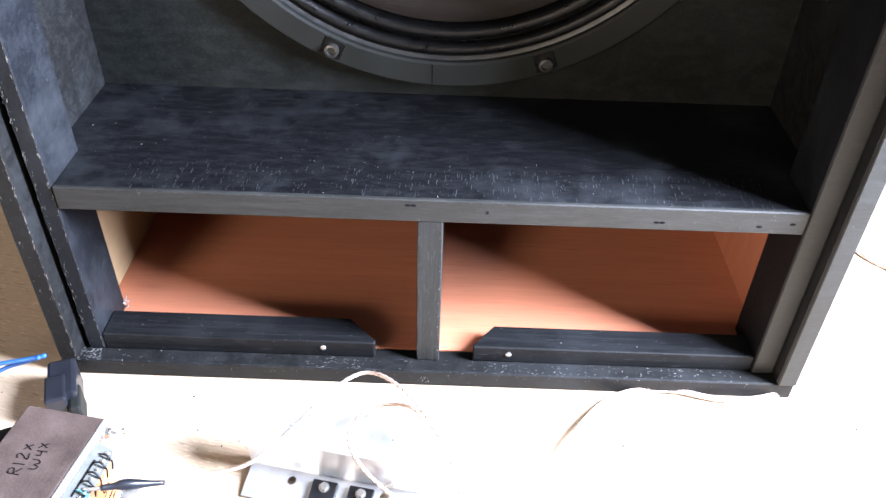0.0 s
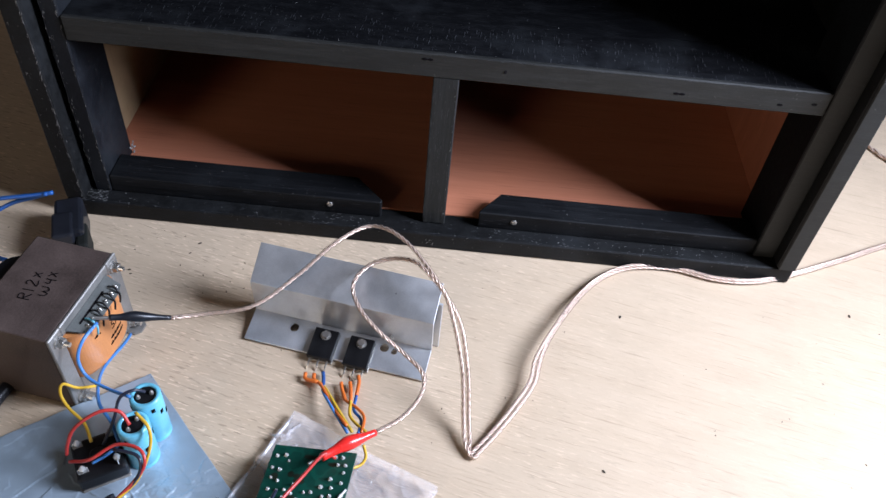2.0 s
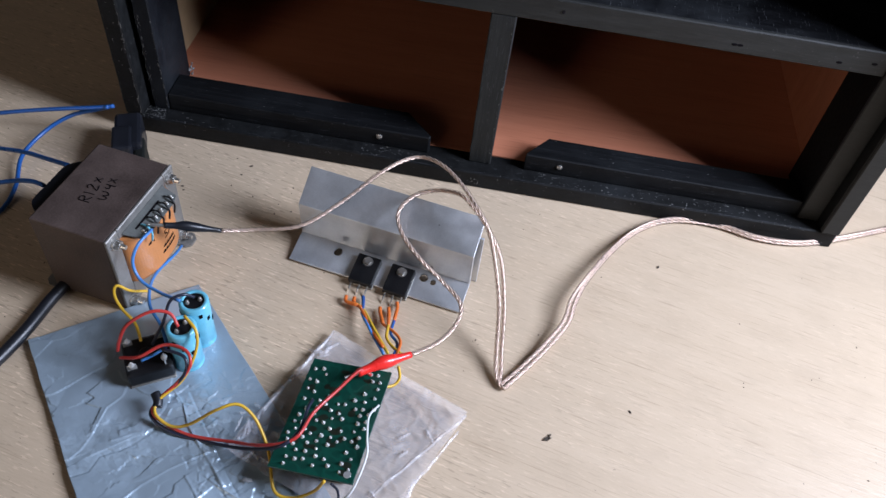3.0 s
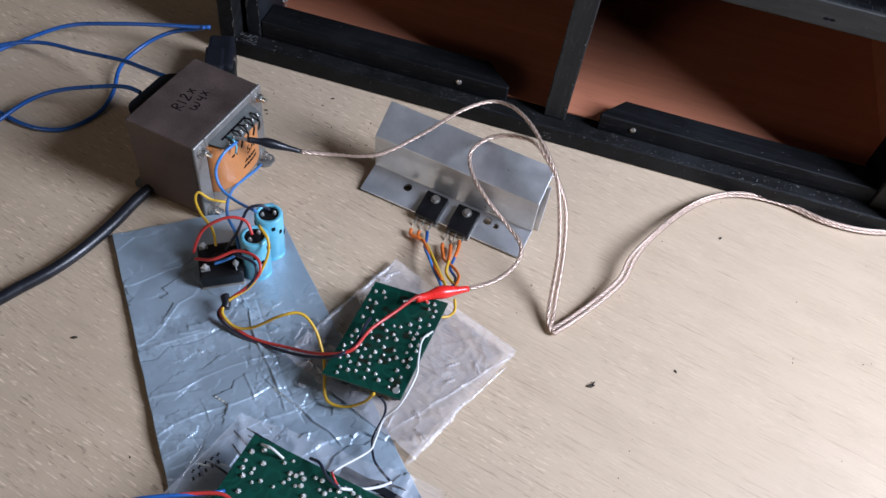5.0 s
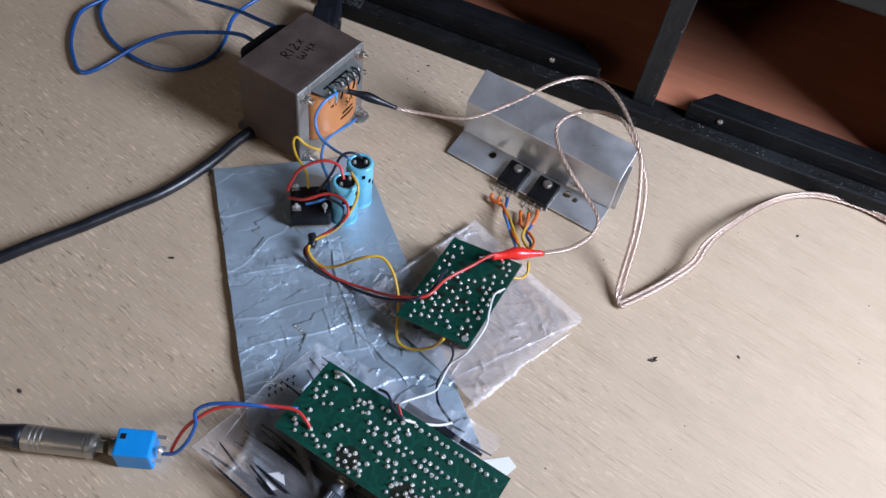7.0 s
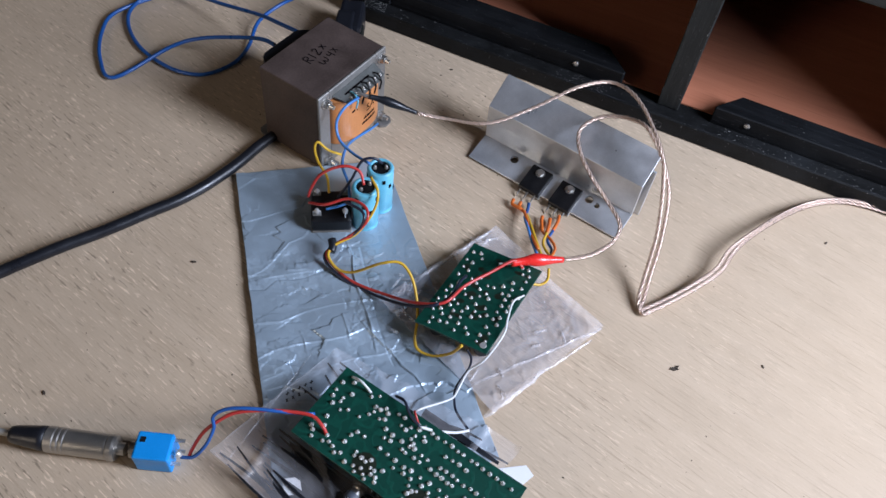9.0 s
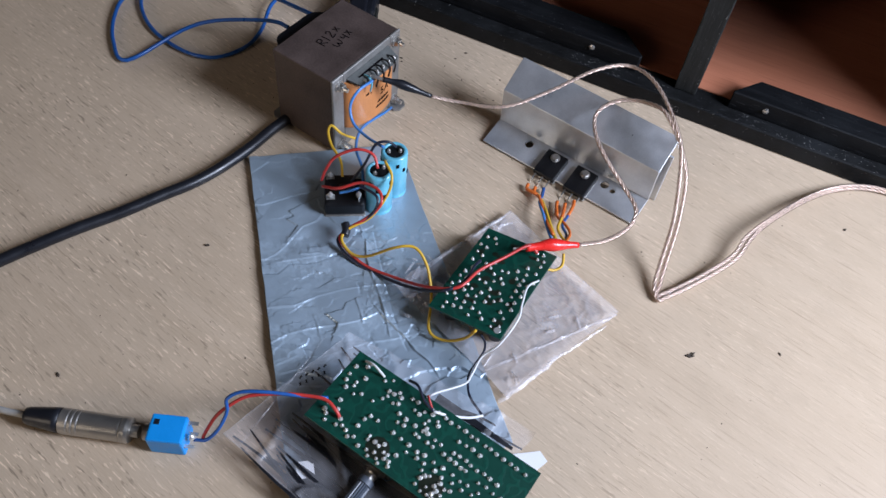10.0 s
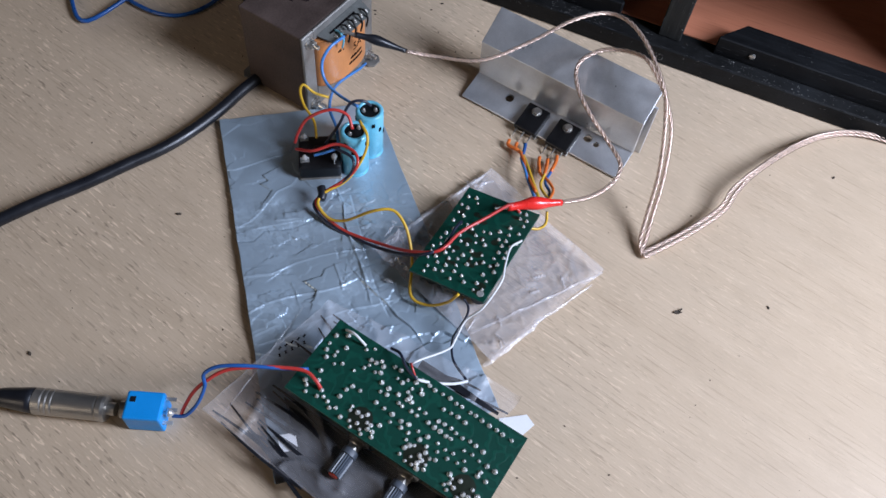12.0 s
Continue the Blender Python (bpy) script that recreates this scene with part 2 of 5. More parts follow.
M_ZINC = plain("zinc_bolt", (0.55, 0.54, 0.52), 0.3, metal=0.9, vary=0.15)
M_BOLT = plain("dull_steel_bolt", (0.10, 0.10, 0.095), 0.35, metal=0.8, vary=0.3)
M_ALU = plain("mill_aluminium", (0.62, 0.64, 0.67), 0.36, metal=0.72, vary=0.22, coarse=45, fine=1500, relief=0.08)
M_COIL = plain("orange_coil_tape", (0.50, 0.195, 0.065), 0.38, vary=0.18, coarse=50, coat=0.2)
M_CARD = plain("grey_fishpaper", (0.10, 0.105, 0.10), 0.6, vary=0.3, coarse=90)
M_EPOXY = plain("black_epoxy", (0.007, 0.007, 0.008), 0.4, vary=0.3, coarse=120)
M_BLACK_PLASTIC = plain("black_plastic", (0.010, 0.011, 0.015), 0.36, vary=0.25, coarse=60)
M_BLUE_SLEEVE = plain("blue_sleeve", (0.13, 0.43, 0.56), 0.35, vary=0.14, coarse=70, coat=0.3)
M_BLUE_JACK = plain("blue_jack_plastic", (0.006, 0.27, 0.72), 0.36, vary=0.08)
M_FOIL = crinkled("silver_wrap", (0.42, 0.525, 0.62), 0.42, 0.36)
M_FILM = clear_film("clear_bag_film", 0.27, (0.985, 0.975, 0.985), gloss=0.20)
M_FILM_ZIP = clear_film("zip_bag_film", 0.13, (0.985, 0.98, 0.99), gloss=0.05)
M_JACKET = clear_film("clear_pvc_jacket", 0.02, (0.995, 0.98, 0.97), gloss=0.06, wrinkle=False)
M_FOLD = clear_film("doubled_film", 0.28, (0.98, 0.975, 0.975), gloss=0.16)
M_BOARD = board_green("green_solder_mask")
M_SOLDER = plain("solder", (0.74, 0.74, 0.72), 0.24, metal=0.68, vary=0.1)
M_FLUX = plain("flux_residue", (0.012, 0.016, 0.010), 0.35)
M_NICKEL = plain("satin_nickel", (0.42, 0.40, 0.37), 0.38, metal=0.9, vary=0.1)
M_POT = plain("grey_knob_plastic", (0.075, 0.09, 0.115), 0.45)
M_COPPER = plain("tinned_copper_strand", (0.62, 0.48, 0.40), 0.34, metal=0.5, vary=0.25, coarse=300)
M_RED = plain("red_pvc", (0.46, 0.035, 0.030), 0.35, vary=0.12)
M_REDCLIP = plain("red_vinyl_boot", (0.72, 0.025, 0.02), 0.3, vary=0.1)
M_BLUE = plain("blue_pvc", (0.014, 0.085, 0.30), 0.34, vary=0.15)
M_LIGHTBLUE = plain("light_blue_pvc", (0.05, 0.19, 0.48), 0.36, vary=0.15)
M_NAVY = plain("navy_pvc", (0.014, 0.018, 0.035), 0.36, vary=0.15)
M_YELLOW = plain("yellow_pvc", (0.60, 0.36, 0.03), 0.36, vary=0.12)
M_ORANGE = plain("orange_pvc", (0.66, 0.15, 0.025), 0.36, vary=0.12)
M_WHITE = plain("white_pvc", (0.62, 0.63, 0.63), 0.4, vary=0.08)
M_LIGHTGREY = plain("light_grey_pvc", (0.40, 0.39, 0.37), 0.45, vary=0.12)
M_PAPER = plain("white_paper", (0.75, 0.75, 0.75), 0.7, vary=0.05)
M_DARKCARD = plain("dark_card", (0.045, 0.045, 0.05), 0.6, vary=0.25)
M_INK = plain("black_ink", (0.008, 0.007, 0.008), 0.7)
M_GLASS = clear_film("window_glass", 0.02, gloss=0.3, wrinkle=False)
M_DEBRIS = plain("dark_debris", (0.045, 0.032, 0.022), 0.8)
for dull, level in ((M_INK, 0.0), (M_EPOXY, 0.25), (M_GASKET, 0.15), (M_DOPED, 0.22), (M_CONE, 0.1), (M_CONE_EDGE, 0.2)):
    dull.node_tree.nodes["Principled BSDF"].inputs["Specular IOR Level"].default_value = level
M_RED_TIP = plain("red_tip", (0.45, 0.05, 0.03), 0.4)


# ---- mesh helpers ----
def part(name, bm, material, parent=None, label="", smooth=False, m=None):
    """Links a bmesh as one mesh object under a thing or a part."""
    me = bpy.data.meshes.new(name)
    bm.normal_update()
    bm.to_mesh(me)
    bm.free()
    for mm in material if isinstance(material, (list, tuple)) else [material]:
        me.materials.append(mm)
    if smooth:
        for p in me.polygons:
            p.use_smooth = True
    ob = new(name, me)
    if parent:
        ob.parent = parent
    if m is not None:
        ob.matrix_local = m
    return tagged(ob, label)


def share(ob, m, parent=None):
    """Another object on the same mesh."""
    o = new(ob.name.split(".")[0], ob.data)
    o.parent = parent or ob.parent
    o.matrix_local = m
    return o


def thing(name, m, label, category, group=""):
    return tagged(place(new(name), m), label, category, group)


def place(ob, m):
    ob.empty_display_size = 0.02
    ob.matrix_world = m
    return ob


def box_bm(x0, y0, z0, x1, y1, z1, bevel=0.0, segs=1):
    bm = bmesh.new()
    bmesh.ops.create_cube(bm, size=1)
    for v in bm.verts:
        v.co = Vector((x0 if v.co.x < 0 else x1, y0 if v.co.y < 0 else y1, z0 if v.co.z < 0 else z1))
    if bevel:
        bmesh.ops.bevel(bm, geom=bm.edges[:], offset=bevel, segments=segs, affect="EDGES", profile=0.5)
    return bm


def prism_bm(outline, z0, z1, bevel=0.0):
    """An outline in x and y, raised from z0 to z1."""
    bm = bmesh.new()
    f = bm.faces.new([bm.verts.new((x, y, z0)) for x, y in outline])
    r = bmesh.ops.extrude_face_region(bm, geom=[f])
    for v in r["geom"]:
        if isinstance(v, bmesh.types.BMVert):
            v.co.z = z1
    bmesh.ops.recalc_face_normals(bm, faces=bm.faces[:])
    if bevel:
        bmesh.ops.bevel(bm, geom=bm.edges[:], offset=bevel, segments=1, affect="EDGES")
    return bm


def lathe_bm(profile, segs=24, close=False):
    """Radius and height pairs, turned about z."""
    bm = bmesh.new()
    rings = []
    for r, z in profile:
        if r < 1e-6:
            rings.append([bm.verts.new((0, 0, z))])
        else:
            rings.append([bm.verts.new((r * math.cos(2 * math.pi * k / segs), r * math.sin(2 * math.pi * k / segs), z)) for k in range(segs)])
    pairs = list(zip(rings, rings[1:])) + ([(rings[-1], rings[0])] if close else [])
    for a, b in pairs:
        for k in range(segs):
            q = [a[k % len(a)], a[(k + 1) % len(a)], b[(k + 1) % len(b)], b[k % len(b)]]
            q = list(dict.fromkeys(q))
            if len(q) > 2:
                bm.faces.new(q)
    bmesh.ops.recalc_face_normals(bm, faces=bm.faces[:])
    return bm


def join_bm(*bms):
    out = bmesh.new()
    for b in bms:
        me = bpy.data.meshes.new("t")
        b.to_mesh(me)
        b.free()
        out.from_mesh(me)
        bpy.data.meshes.remove(me)
    return out


def moved(bm, m):
    bmesh.ops.transform(bm, matrix=m, verts=bm.verts[:])
    return bm


def smooth_line(points, sub=6):
    """A Catmull-Rom line through the points."""
    p = [Vector(q) for q in points]
    p = [p[0] * 2 - p[1]] + p + [p[-1] * 2 - p[-2]]
    out = []
    for a, b, c, d in zip(p, p[1:], p[2:], p[3:]):
        for k in range(sub):
            t = k / sub
            out.append(0.5 * (2 * b + (c - a) * t + (2 * a - 5 * b + 4 * c - d) * t * t + (3 * b - a - 3 * c + d) * t ** 3))
    out.append(p[-2].copy())
    return out


def frames_along(line):
    up = Vector((0, 0, 1))
    res = []
    side = None
    for i, q in enumerate(line):
        t = (line[min(i + 1, len(line) - 1)] - line[max(i - 1, 0)]).normalized()
        if side is None:
            side = t.cross(up if abs(t.z) < 0.9 else Vector((1, 0, 0))).normalized()
        side = (side - t * side.dot(t)).normalized()
        res.append((q, side, t.cross(side).normalized()))
    return res


def tube_on(bm, line, r, segs=8, radii=None):
    rings = []
    for i, (q, s, u) in enumerate(frames_along(line)):
        rr = radii[i] if radii else r
        rings.append([bm.verts.new(q + (s * math.cos(a) + u * math.sin(a)) * rr) for a in (2 * math.pi * k / segs for k in range(segs))])
    for a, b in zip(rings, rings[1:]):
        for k in range(segs):
            bm.faces.new((a[k], a[(k + 1) % segs], b[(k + 1) % segs], b[k]))
    bm.faces.new(rings[0][::-1])
    bm.faces.new(rings[-1])
    return bm


def tube_bm(points, r, segs=8, sub=6):
    return tube_on(bmesh.new(), smooth_line(points, sub), r, segs)


def strands_on(bm, line, offset, r, count=3, pitch=0.012, phase=0.0, segs=6):
    """Several thin strands twisted round one line."""
    fr = frames_along(line)
    dist = [0.0]
    for a, b in zip(line, line[1:]):
        dist.append(dist[-1] + (b - a).length)
    for n in range(count):
        path = [q + (s * math.cos(w) + u * math.sin(w)) * offset for (q, s, u), w in
                ((f, phase + 2 * math.pi * (n / count + d / pitch)) for f, d in zip(fr, dist))]
        tube_on(bm, path, r, segs)
    return bm


def wire(name, points, r, material, label, group="hook-up wires", sub=6):
    ob = part(name, tube_bm(points, r, 8, sub), material, smooth=True)
    return tagged(ob, label, "wire", group)


def cut(ob, cutters):
    """Cuts the given bmeshes out of a mesh object for good."""
    for bm in cutters:
        me = bpy.data.meshes.new("cutter")
        bm.to_mesh(me)
        bm.free()
        c = new("cutter", me)
        bpy.context.view_layer.update()
        c.matrix_world = ob.matrix_world
        mod = ob.modifiers.new("cut", "BOOLEAN")
        mod.object, mod.operation, mod.solver = c, "DIFFERENCE", "EXACT"
        bpy.context.view_layer.update()
        done = bpy.data.meshes.new_from_object(ob.evaluated_get(bpy.context.evaluated_depsgraph_get()))
        ob.modifiers.clear()
        ob.data = done
        bpy.data.objects.remove(c)


# ---- room ----
def structure(name, bm, material, label):
    return tagged(part(name, bm, material), label, "", "", "structure")


floor = structure("floor", box_bm(-ROOM_W, ROOM_Y0, -0.02, ROOM_X, ROOM_Y1, 0.0), M_FLOOR, "pale plywood sheet with fine grain and dark flecks")
# unseen enclosure, added round the bench to hold down the ambient light
structure("ceiling", box_bm(-ROOM_W - 0.1, ROOM_Y0 - 0.1, ROOM_Z, ROOM_X + 0.1, ROOM_Y1 + 0.1, ROOM_Z + 0.08), M_CEIL, "unseen dark ceiling, added to limit bounced light")
structure("wall_west", box_bm(-ROOM_W - 0.1, ROOM_Y0, -0.02, -ROOM_W, ROOM_Y1, ROOM_Z), M_WALL, "unseen dark wall, added to limit bounced light")
structure("wall_north", box_bm(-ROOM_W - 0.1, ROOM_Y1, -0.02, ROOM_X + 0.1, ROOM_Y1 + 0.1, ROOM_Z), M_WALL, "unseen dark wall, added to limit bounced light")
structure("wall_south", join_bm(
    box_bm(-ROOM_W - 0.1, ROOM_Y0 - 0.1, -0.02, DOOR_X0, ROOM_Y0, ROOM_Z), box_bm(DOOR_X1, ROOM_Y0 - 0.1, -0.02, ROOM_X + 0.1, ROOM_Y0, ROOM_Z),
    box_bm(DOOR_X0, ROOM_Y0 - 0.1, -0.02, DOOR_X1, ROOM_Y0, DOOR_Z0), box_bm(DOOR_X0, ROOM_Y0 - 0.1, DOOR_Z1, DOOR_X1, ROOM_Y0, ROOM_Z)),
    M_WALL, "unseen dark wall, added, with an opening for the window light")
pane_2 = structure("window_2", box_bm(DOOR_X0, ROOM_Y0 - 0.054, DOOR_Z0, DOOR_X1, ROOM_Y0 - 0.05, DOOR_Z1), M_GLASS, "clear window pane")
pane_2.visible_shadow = False
structure("wall_east", join_bm(
    box_bm(ROOM_X, ROOM_Y0, -0.02, ROOM_X + 0.1, WIN_Y0, ROOM_Z), box_bm(ROOM_X, WIN_Y1, -0.02, ROOM_X + 0.1, ROOM_Y1, ROOM_Z),
    box_bm(ROOM_X, WIN_Y0, -0.02, ROOM_X + 0.1, WIN_Y1, WIN_Z0), box_bm(ROOM_X, WIN_Y0, WIN_Z1, ROOM_X + 0.1, WIN_Y1, ROOM_Z)),
    M_WALL, "unseen dark wall, added, with an opening for the window light")
pane = structure("window_1", box_bm(ROOM_X + 0.05, WIN_Y0, WIN_Z0, ROOM_X + 0.054, WIN_Y1, WIN_Z1), M_GLASS, "clear window pane")
pane.visible_shadow = False


# ---- loudspeaker cabinet ----
W, T, H, DEPTH, LIP = 0.297, 0.0150, 0.72, 0.42, -0.0130
cab = thing("speaker_cabinet", pose(0, 0, 0), "large black-painted plywood bass cabinet with two ports, scuffed", "speaker cabinet")
part("bottom_panel", box_bm(-W, 0.012, 0.0, W, DEPTH, 0.0165), M_RED_PLY, cab, "bare reddish plywood")
part("front_sill", box_bm(-W, LIP, 0.0, W, 0.0118, 0.0165, 0.0012), M_BLACK_EDGE, cab)
BATTEN = {-1: W - T - 0.0046, 1: W - T - 0.0002}
for s in (-1, 1):
    part("side_panel", box_bm(min(s * W, s * (W - T)), LIP, 0.0168, max(s * W, s * (W - T)), DEPTH, H, 0.0012), M_BLACK_EDGE, cab)
    part("side_batten", box_bm(min(s * BATTEN[s], s * 0.2645), 0.0, 0.0168, max(s * BATTEN[s], s * 0.2645), 0.050, H - T, 0.001), M_DUSTY if s < 0 else M_BLACK, cab)
    part("port_side_lining", box_bm(min(s * (W - T - 0.0003), s * (W - T - 0.002)), 0.0503, 0.0168, max(s * (W - T - 0.0003), s * (W - T - 0.002)), DEPTH - T, 0.157),
         M_PALE_PLY if s < 0 else M_RED_PLY, cab, "bare plywood")
part("top_panel", box_bm(-W + T, LIP, H - T, W - T, DEPTH, H, 0.001), M_BLACK_EDGE, cab)
part("back_panel", box_bm(-W + T, DEPTH - T, 0.0168, W - T, DEPTH, H - T), M_RED_PLY, cab)
part("shelf", box_bm(-W + T + 0.0004, 0.0505, 0.158, W - T - 0.0004, 0.30, 0.1765), M_SHELF, cab)
part("shelf_batten", box_bm(-0.2642, 0.0032, 0.158, 0.2642, 0.0503, 0.1765, 0.0002), M_SHELF, cab)
part("shelf_front", box_bm(-0.2642, -0.0008, 0.1578, 0.2642, 0.0031, 0.1768, 0.0009), M_FRONT, cab, "worn grey-black shelf edge with nail holes")
# thin facings make the right edges' fronts paler than their sides
part("edge_strip", box_bm(W - T + 0.0006, LIP - 0.0022, 0.0168, W - 0.0002, LIP - 0.0001, H, 0.0008), M_FRONT, cab, "grey-black facing on the right edges")
part("edge_strip", box_bm(0.2647, -0.0018, 0.0168, W - T - 0.0006, -0.0001, H - T, 0.0006), M_FRONT, cab, "grey-black facing on the right edges")
part("divider", box_bm(-0.0092, -0.0004, 0.0168, 0.0092, 0.30, 0.1578, 0.0008), M_STRIPED, cab)
part("grille_cleat", prism_bm([(-0.264, 0.0006), (-0.0435, 0.0006), (-0.0425, 0.004), (-0.066, 0.029), (-0.264, 0.029)], 0.0167, 0.033, 0.0008), M_BLACK, cab)
part("grille_cleat", prism_bm([(0.0365, 0.0006), (0.264, 0.0006), (0.264, 0.026), (0.054, 0.026), (0.0365, 0.003)], 0.0167, 0.033, 0.0008), M_BLACK, cab)
# no real holes: black discs paint the shade inside them
hole = part("nail_hole", lathe_bm([(0, 0.0002), (0.0012, 0.00015), (0.0015, 0.0)], 7), M_INK, cab, "nail hole drawn as a black disc", m=pose(0.0402, -0.0009, 0.168, 90, 0, 20))
for x, z in ((0.159, 0.1647), (0.163, 0.1647), (0.2312, 0.164), (0.254, 0.167), (-0.016, 0.172), (-0.012, 0.172)):
    share(hole, pose(x, -0.0009, z, 90, 0, 0) @ Matrix.Diagonal((1.5, 0.75, 1, 1)))
screw = part("screw_head", lathe_bm([(0, 0.0012), (0.0012, 0.0012), (0.0024, 0.0006), (0.0026, 0.0)], 12), M_ZINC, cab, "worn screw head", m=pose(-0.0853, 0.0004, 0.0262, 90, 0, 0))
share(screw, pose(0.0655, 0.0004, 0.0258, 90, 0, 0))


def scuffs(name, areas, seed, material, label):
    """Small flat flecks of chipped paint: areas of count, lowest and highest corner, facing (z up or y front), length, slant."""
    rnd = random.Random(seed)
    bm = bmesh.new()
    for count, lo, hi, facing, long, slant in areas:
        for _ in range(int(count * 1.5)):
            p = [rnd.uniform(a, b) for a, b in zip(lo, hi)]
            l, w = long * rnd.uniform(0.1, 1.0) ** 2 + 0.0002, rnd.uniform(0.00006, 0.00026)
            a = math.radians(slant + rnd.gauss(0, 3 if long > 0.003 else 12))
            c, n_ = math.cos(a), math.sin(a)
            quad = [(-l, -w), (l, -w * 0.4), (l * 0.8, w), (-l * 0.6, w * 0.7)]
            pts = [(q[0] * c - q[1] * n_, q[0] * n_ + q[1] * c) for q in quad]
            if facing == "z":
                vs_ = [bm.verts.new((p[0] + x, p[1] + y, p[2])) for x, y in pts]
            elif facing == "y":
                vs_ = [bm.verts.new((p[0] + x, p[1], p[2] + y)) for x, y in pts]
            else:
                vs_ = [bm.verts.new((p[0], p[1] + x, p[2] + y)) for x, y in pts]
            bm.faces.new(vs_)
    return tagged(part(name, bm, material, cab, label), kind="stuff")


M_CHIP = plain("chipped_paint", (0.25, 0.25, 0.245), 0.7, vary=0.5, coarse=300)
M_RUB = plain("rubbed_paint", (0.027, 0.029, 0.033), 0.6, vary=0.5, coarse=200)
bm = bmesh.new()
glue_rnd = random.Random(3)
for _ in range(16):
    m = pose(-0.2630 + glue_rnd.gauss(0, 0.0016), 0.0510 + glue_rnd.gauss(0, 0.0022), 0.0172 + glue_rnd.uniform(0, 0.010)) @ Matrix.Diagonal((0.8, 0.8, 1.3, 1))
    bmesh.ops.create_icosphere(bm, subdivisions=1, radius=glue_rnd.uniform(0.0004, 0.0013), matrix=m)
part("glue_lump", bm, M_CHIP, cab, "dried whitish glue in the port corner", smooth=True)
ZS, YF = 0.0166, LIP - 0.0001
scuffs("paint_chip", [
    (110, (-0.292, LIP, ZS), (-0.265, 0.002, ZS), "z", 0.0009, 40), (30, (-0.10, LIP, ZS), (-0.05, 0.0, ZS), "z", 0.0008, 0), (24, (0.045, LIP, ZS), (0.09, 0.0, ZS), "z", 0.0008, 0),
    (50, (-0.28, LIP, ZS), (0.27, 0.0, ZS), "z", 0.0006, 0), (50, (0.10, LIP, ZS), (0.26, 0.0, ZS), "z", 0.0007, 0), (26, (-0.29, YF, 0.011), (0.28, YF, 0.0165), "y", 0.0006, 0),
    (12, (-0.005, YF, 0.004), (0.003, YF, 0.010), "y", 0.0009, 60), (34, (-0.2965, YF, 0.02), (-0.283, YF, 0.45), "y", 0.0017, 82), (60, (-0.2838, YF, 0.02), (-0.2824, YF, 0.32), "y", 0.0028, 89), (80, (-0.2773, -0.0001, 0.02), (-0.2735, -0.0001, 0.32), "y", 0.0016, 86), (50, (-0.2664, -0.0001, 0.02), (-0.2650, -0.0001, 0.30), "y", 0.0022, 89),
    (12, (0.288, YF, 0.03), (0.2955, YF, 0.10), "y", 0.0014, 84), (14, (0.0070, -0.0006, 0.02), (0.0091, -0.0006, 0.155), "y", 0.0010, 88),
    (16, (-0.26, 0.0, 0.1768), (0.25, 0.05, 0.1768), "z", 0.0005, 90), (16, (-0.279, 0.0, 0.1768), (-0.20, 0.15, 0.1768), "z", 0.0007, 45),
    (8, (-0.26, 0.001, 0.0332), (-0.06, 0.027, 0.0332), "z", 0.0007, 0), (7, (0.05, 0.002, 0.0332), (0.26, 0.024, 0.0332), "z", 0.0007, 0)], 21, M_CHIP, "white chipped paint and glue crumbs")
scuffs("rubbed_mark", [
    (420, (-0.22, 0.003, 0.17675), (0.24, 0.040, 0.17675), "z", 0.0040, 86), (160, (-0.27, 0.05, 0.17675), (0.15, 0.15, 0.17675), "z", 0.0012, 75), (60, (-0.26, 0.034, 0.17675), (0.10, 0.14, 0.17675), "z", 0.0012, 70),
    (60, (-0.2965, YF, 0.02), (-0.2955, YF, 0.5), "y", 0.0060, 90), (60, (-0.2835, YF, 0.02), (-0.2825, YF, 0.5), "y", 0.0060, 90), (70, (-0.2772, -0.0001, 0.02), (-0.2755, -0.0001, 0.5), "y", 0.0060, 90), (50, (-0.2662, -0.0001, 0.02), (-0.2650, -0.0001, 0.5), "y", 0.0050, 90),
    (60, (-0.29, LIP, ZS), (0.28, LIP + 0.0012, ZS), "z", 0.0060, 0), (40, (-0.262, -0.0010, 0.1756), (0.26, -0.0010, 0.1766), "y", 0.0060, 0), (30, (0.0078, -0.0006, 0.02), (0.0090, -0.0006, 0.155), "y", 0.0050, 90), (30, (-0.0090, -0.0006, 0.02), (-0.0078, -0.0006, 0.155), "y", 0.0050, 90), (50, (-0.28, LIP, ZS), (0.27, 0.0, ZS), "z", 0.0022, 0), (16, (-0.26, 0.002, 0.0331), (-0.06, 0.027, 0.0331), "z", 0.0060, 0),
    (16, (0.05, 0.002, 0.0331), (0.26, 0.024, 0.0331), "z", 0.0060, 0), (12, (-0.262, 0.0005, 0.018), (-0.05, 0.0005, 0.032), "y", 0.0050, 0), (20, (0.04, 0.0005, 0.018), (0.26, 0.0005, 0.032), "y", 0.0050, 0),
    (50, (-0.0088, -0.0005, 0.02), (0.0088, -0.0005, 0.155), "y", 0.0050, 90), (40, (-0.2965, YF, 0.02), (-0.283, YF, 0.5), "y", 0.0050, 90), (36, (0.2835, YF, 0.02), (0.2965, YF, 0.4), "y", 0.0060, 90)],
    22, M_RUB, "grey rubbed brush marks in the paint")

# baffle with the driver's opening
BY, CX, CZ, RO = 0.155, 0.008, 0.425, 0.235
x0, x1, z0, z1 = -W + T + 0.0004, W - T - 0.0004, 0.1767, H - T - 0.0002
bm = lathe_bm([(0, -0.03), (0.205, -0.03), (0.205, 0.03), (0, 0.03)], 96)
baffle = part("baffle", box_bm(x0, BY, z0, x1, BY + T, z1), M_BAFFLE, cab)
cut(baffle, [moved(bm, pose(CX, BY, CZ, 90, 0, 0))])
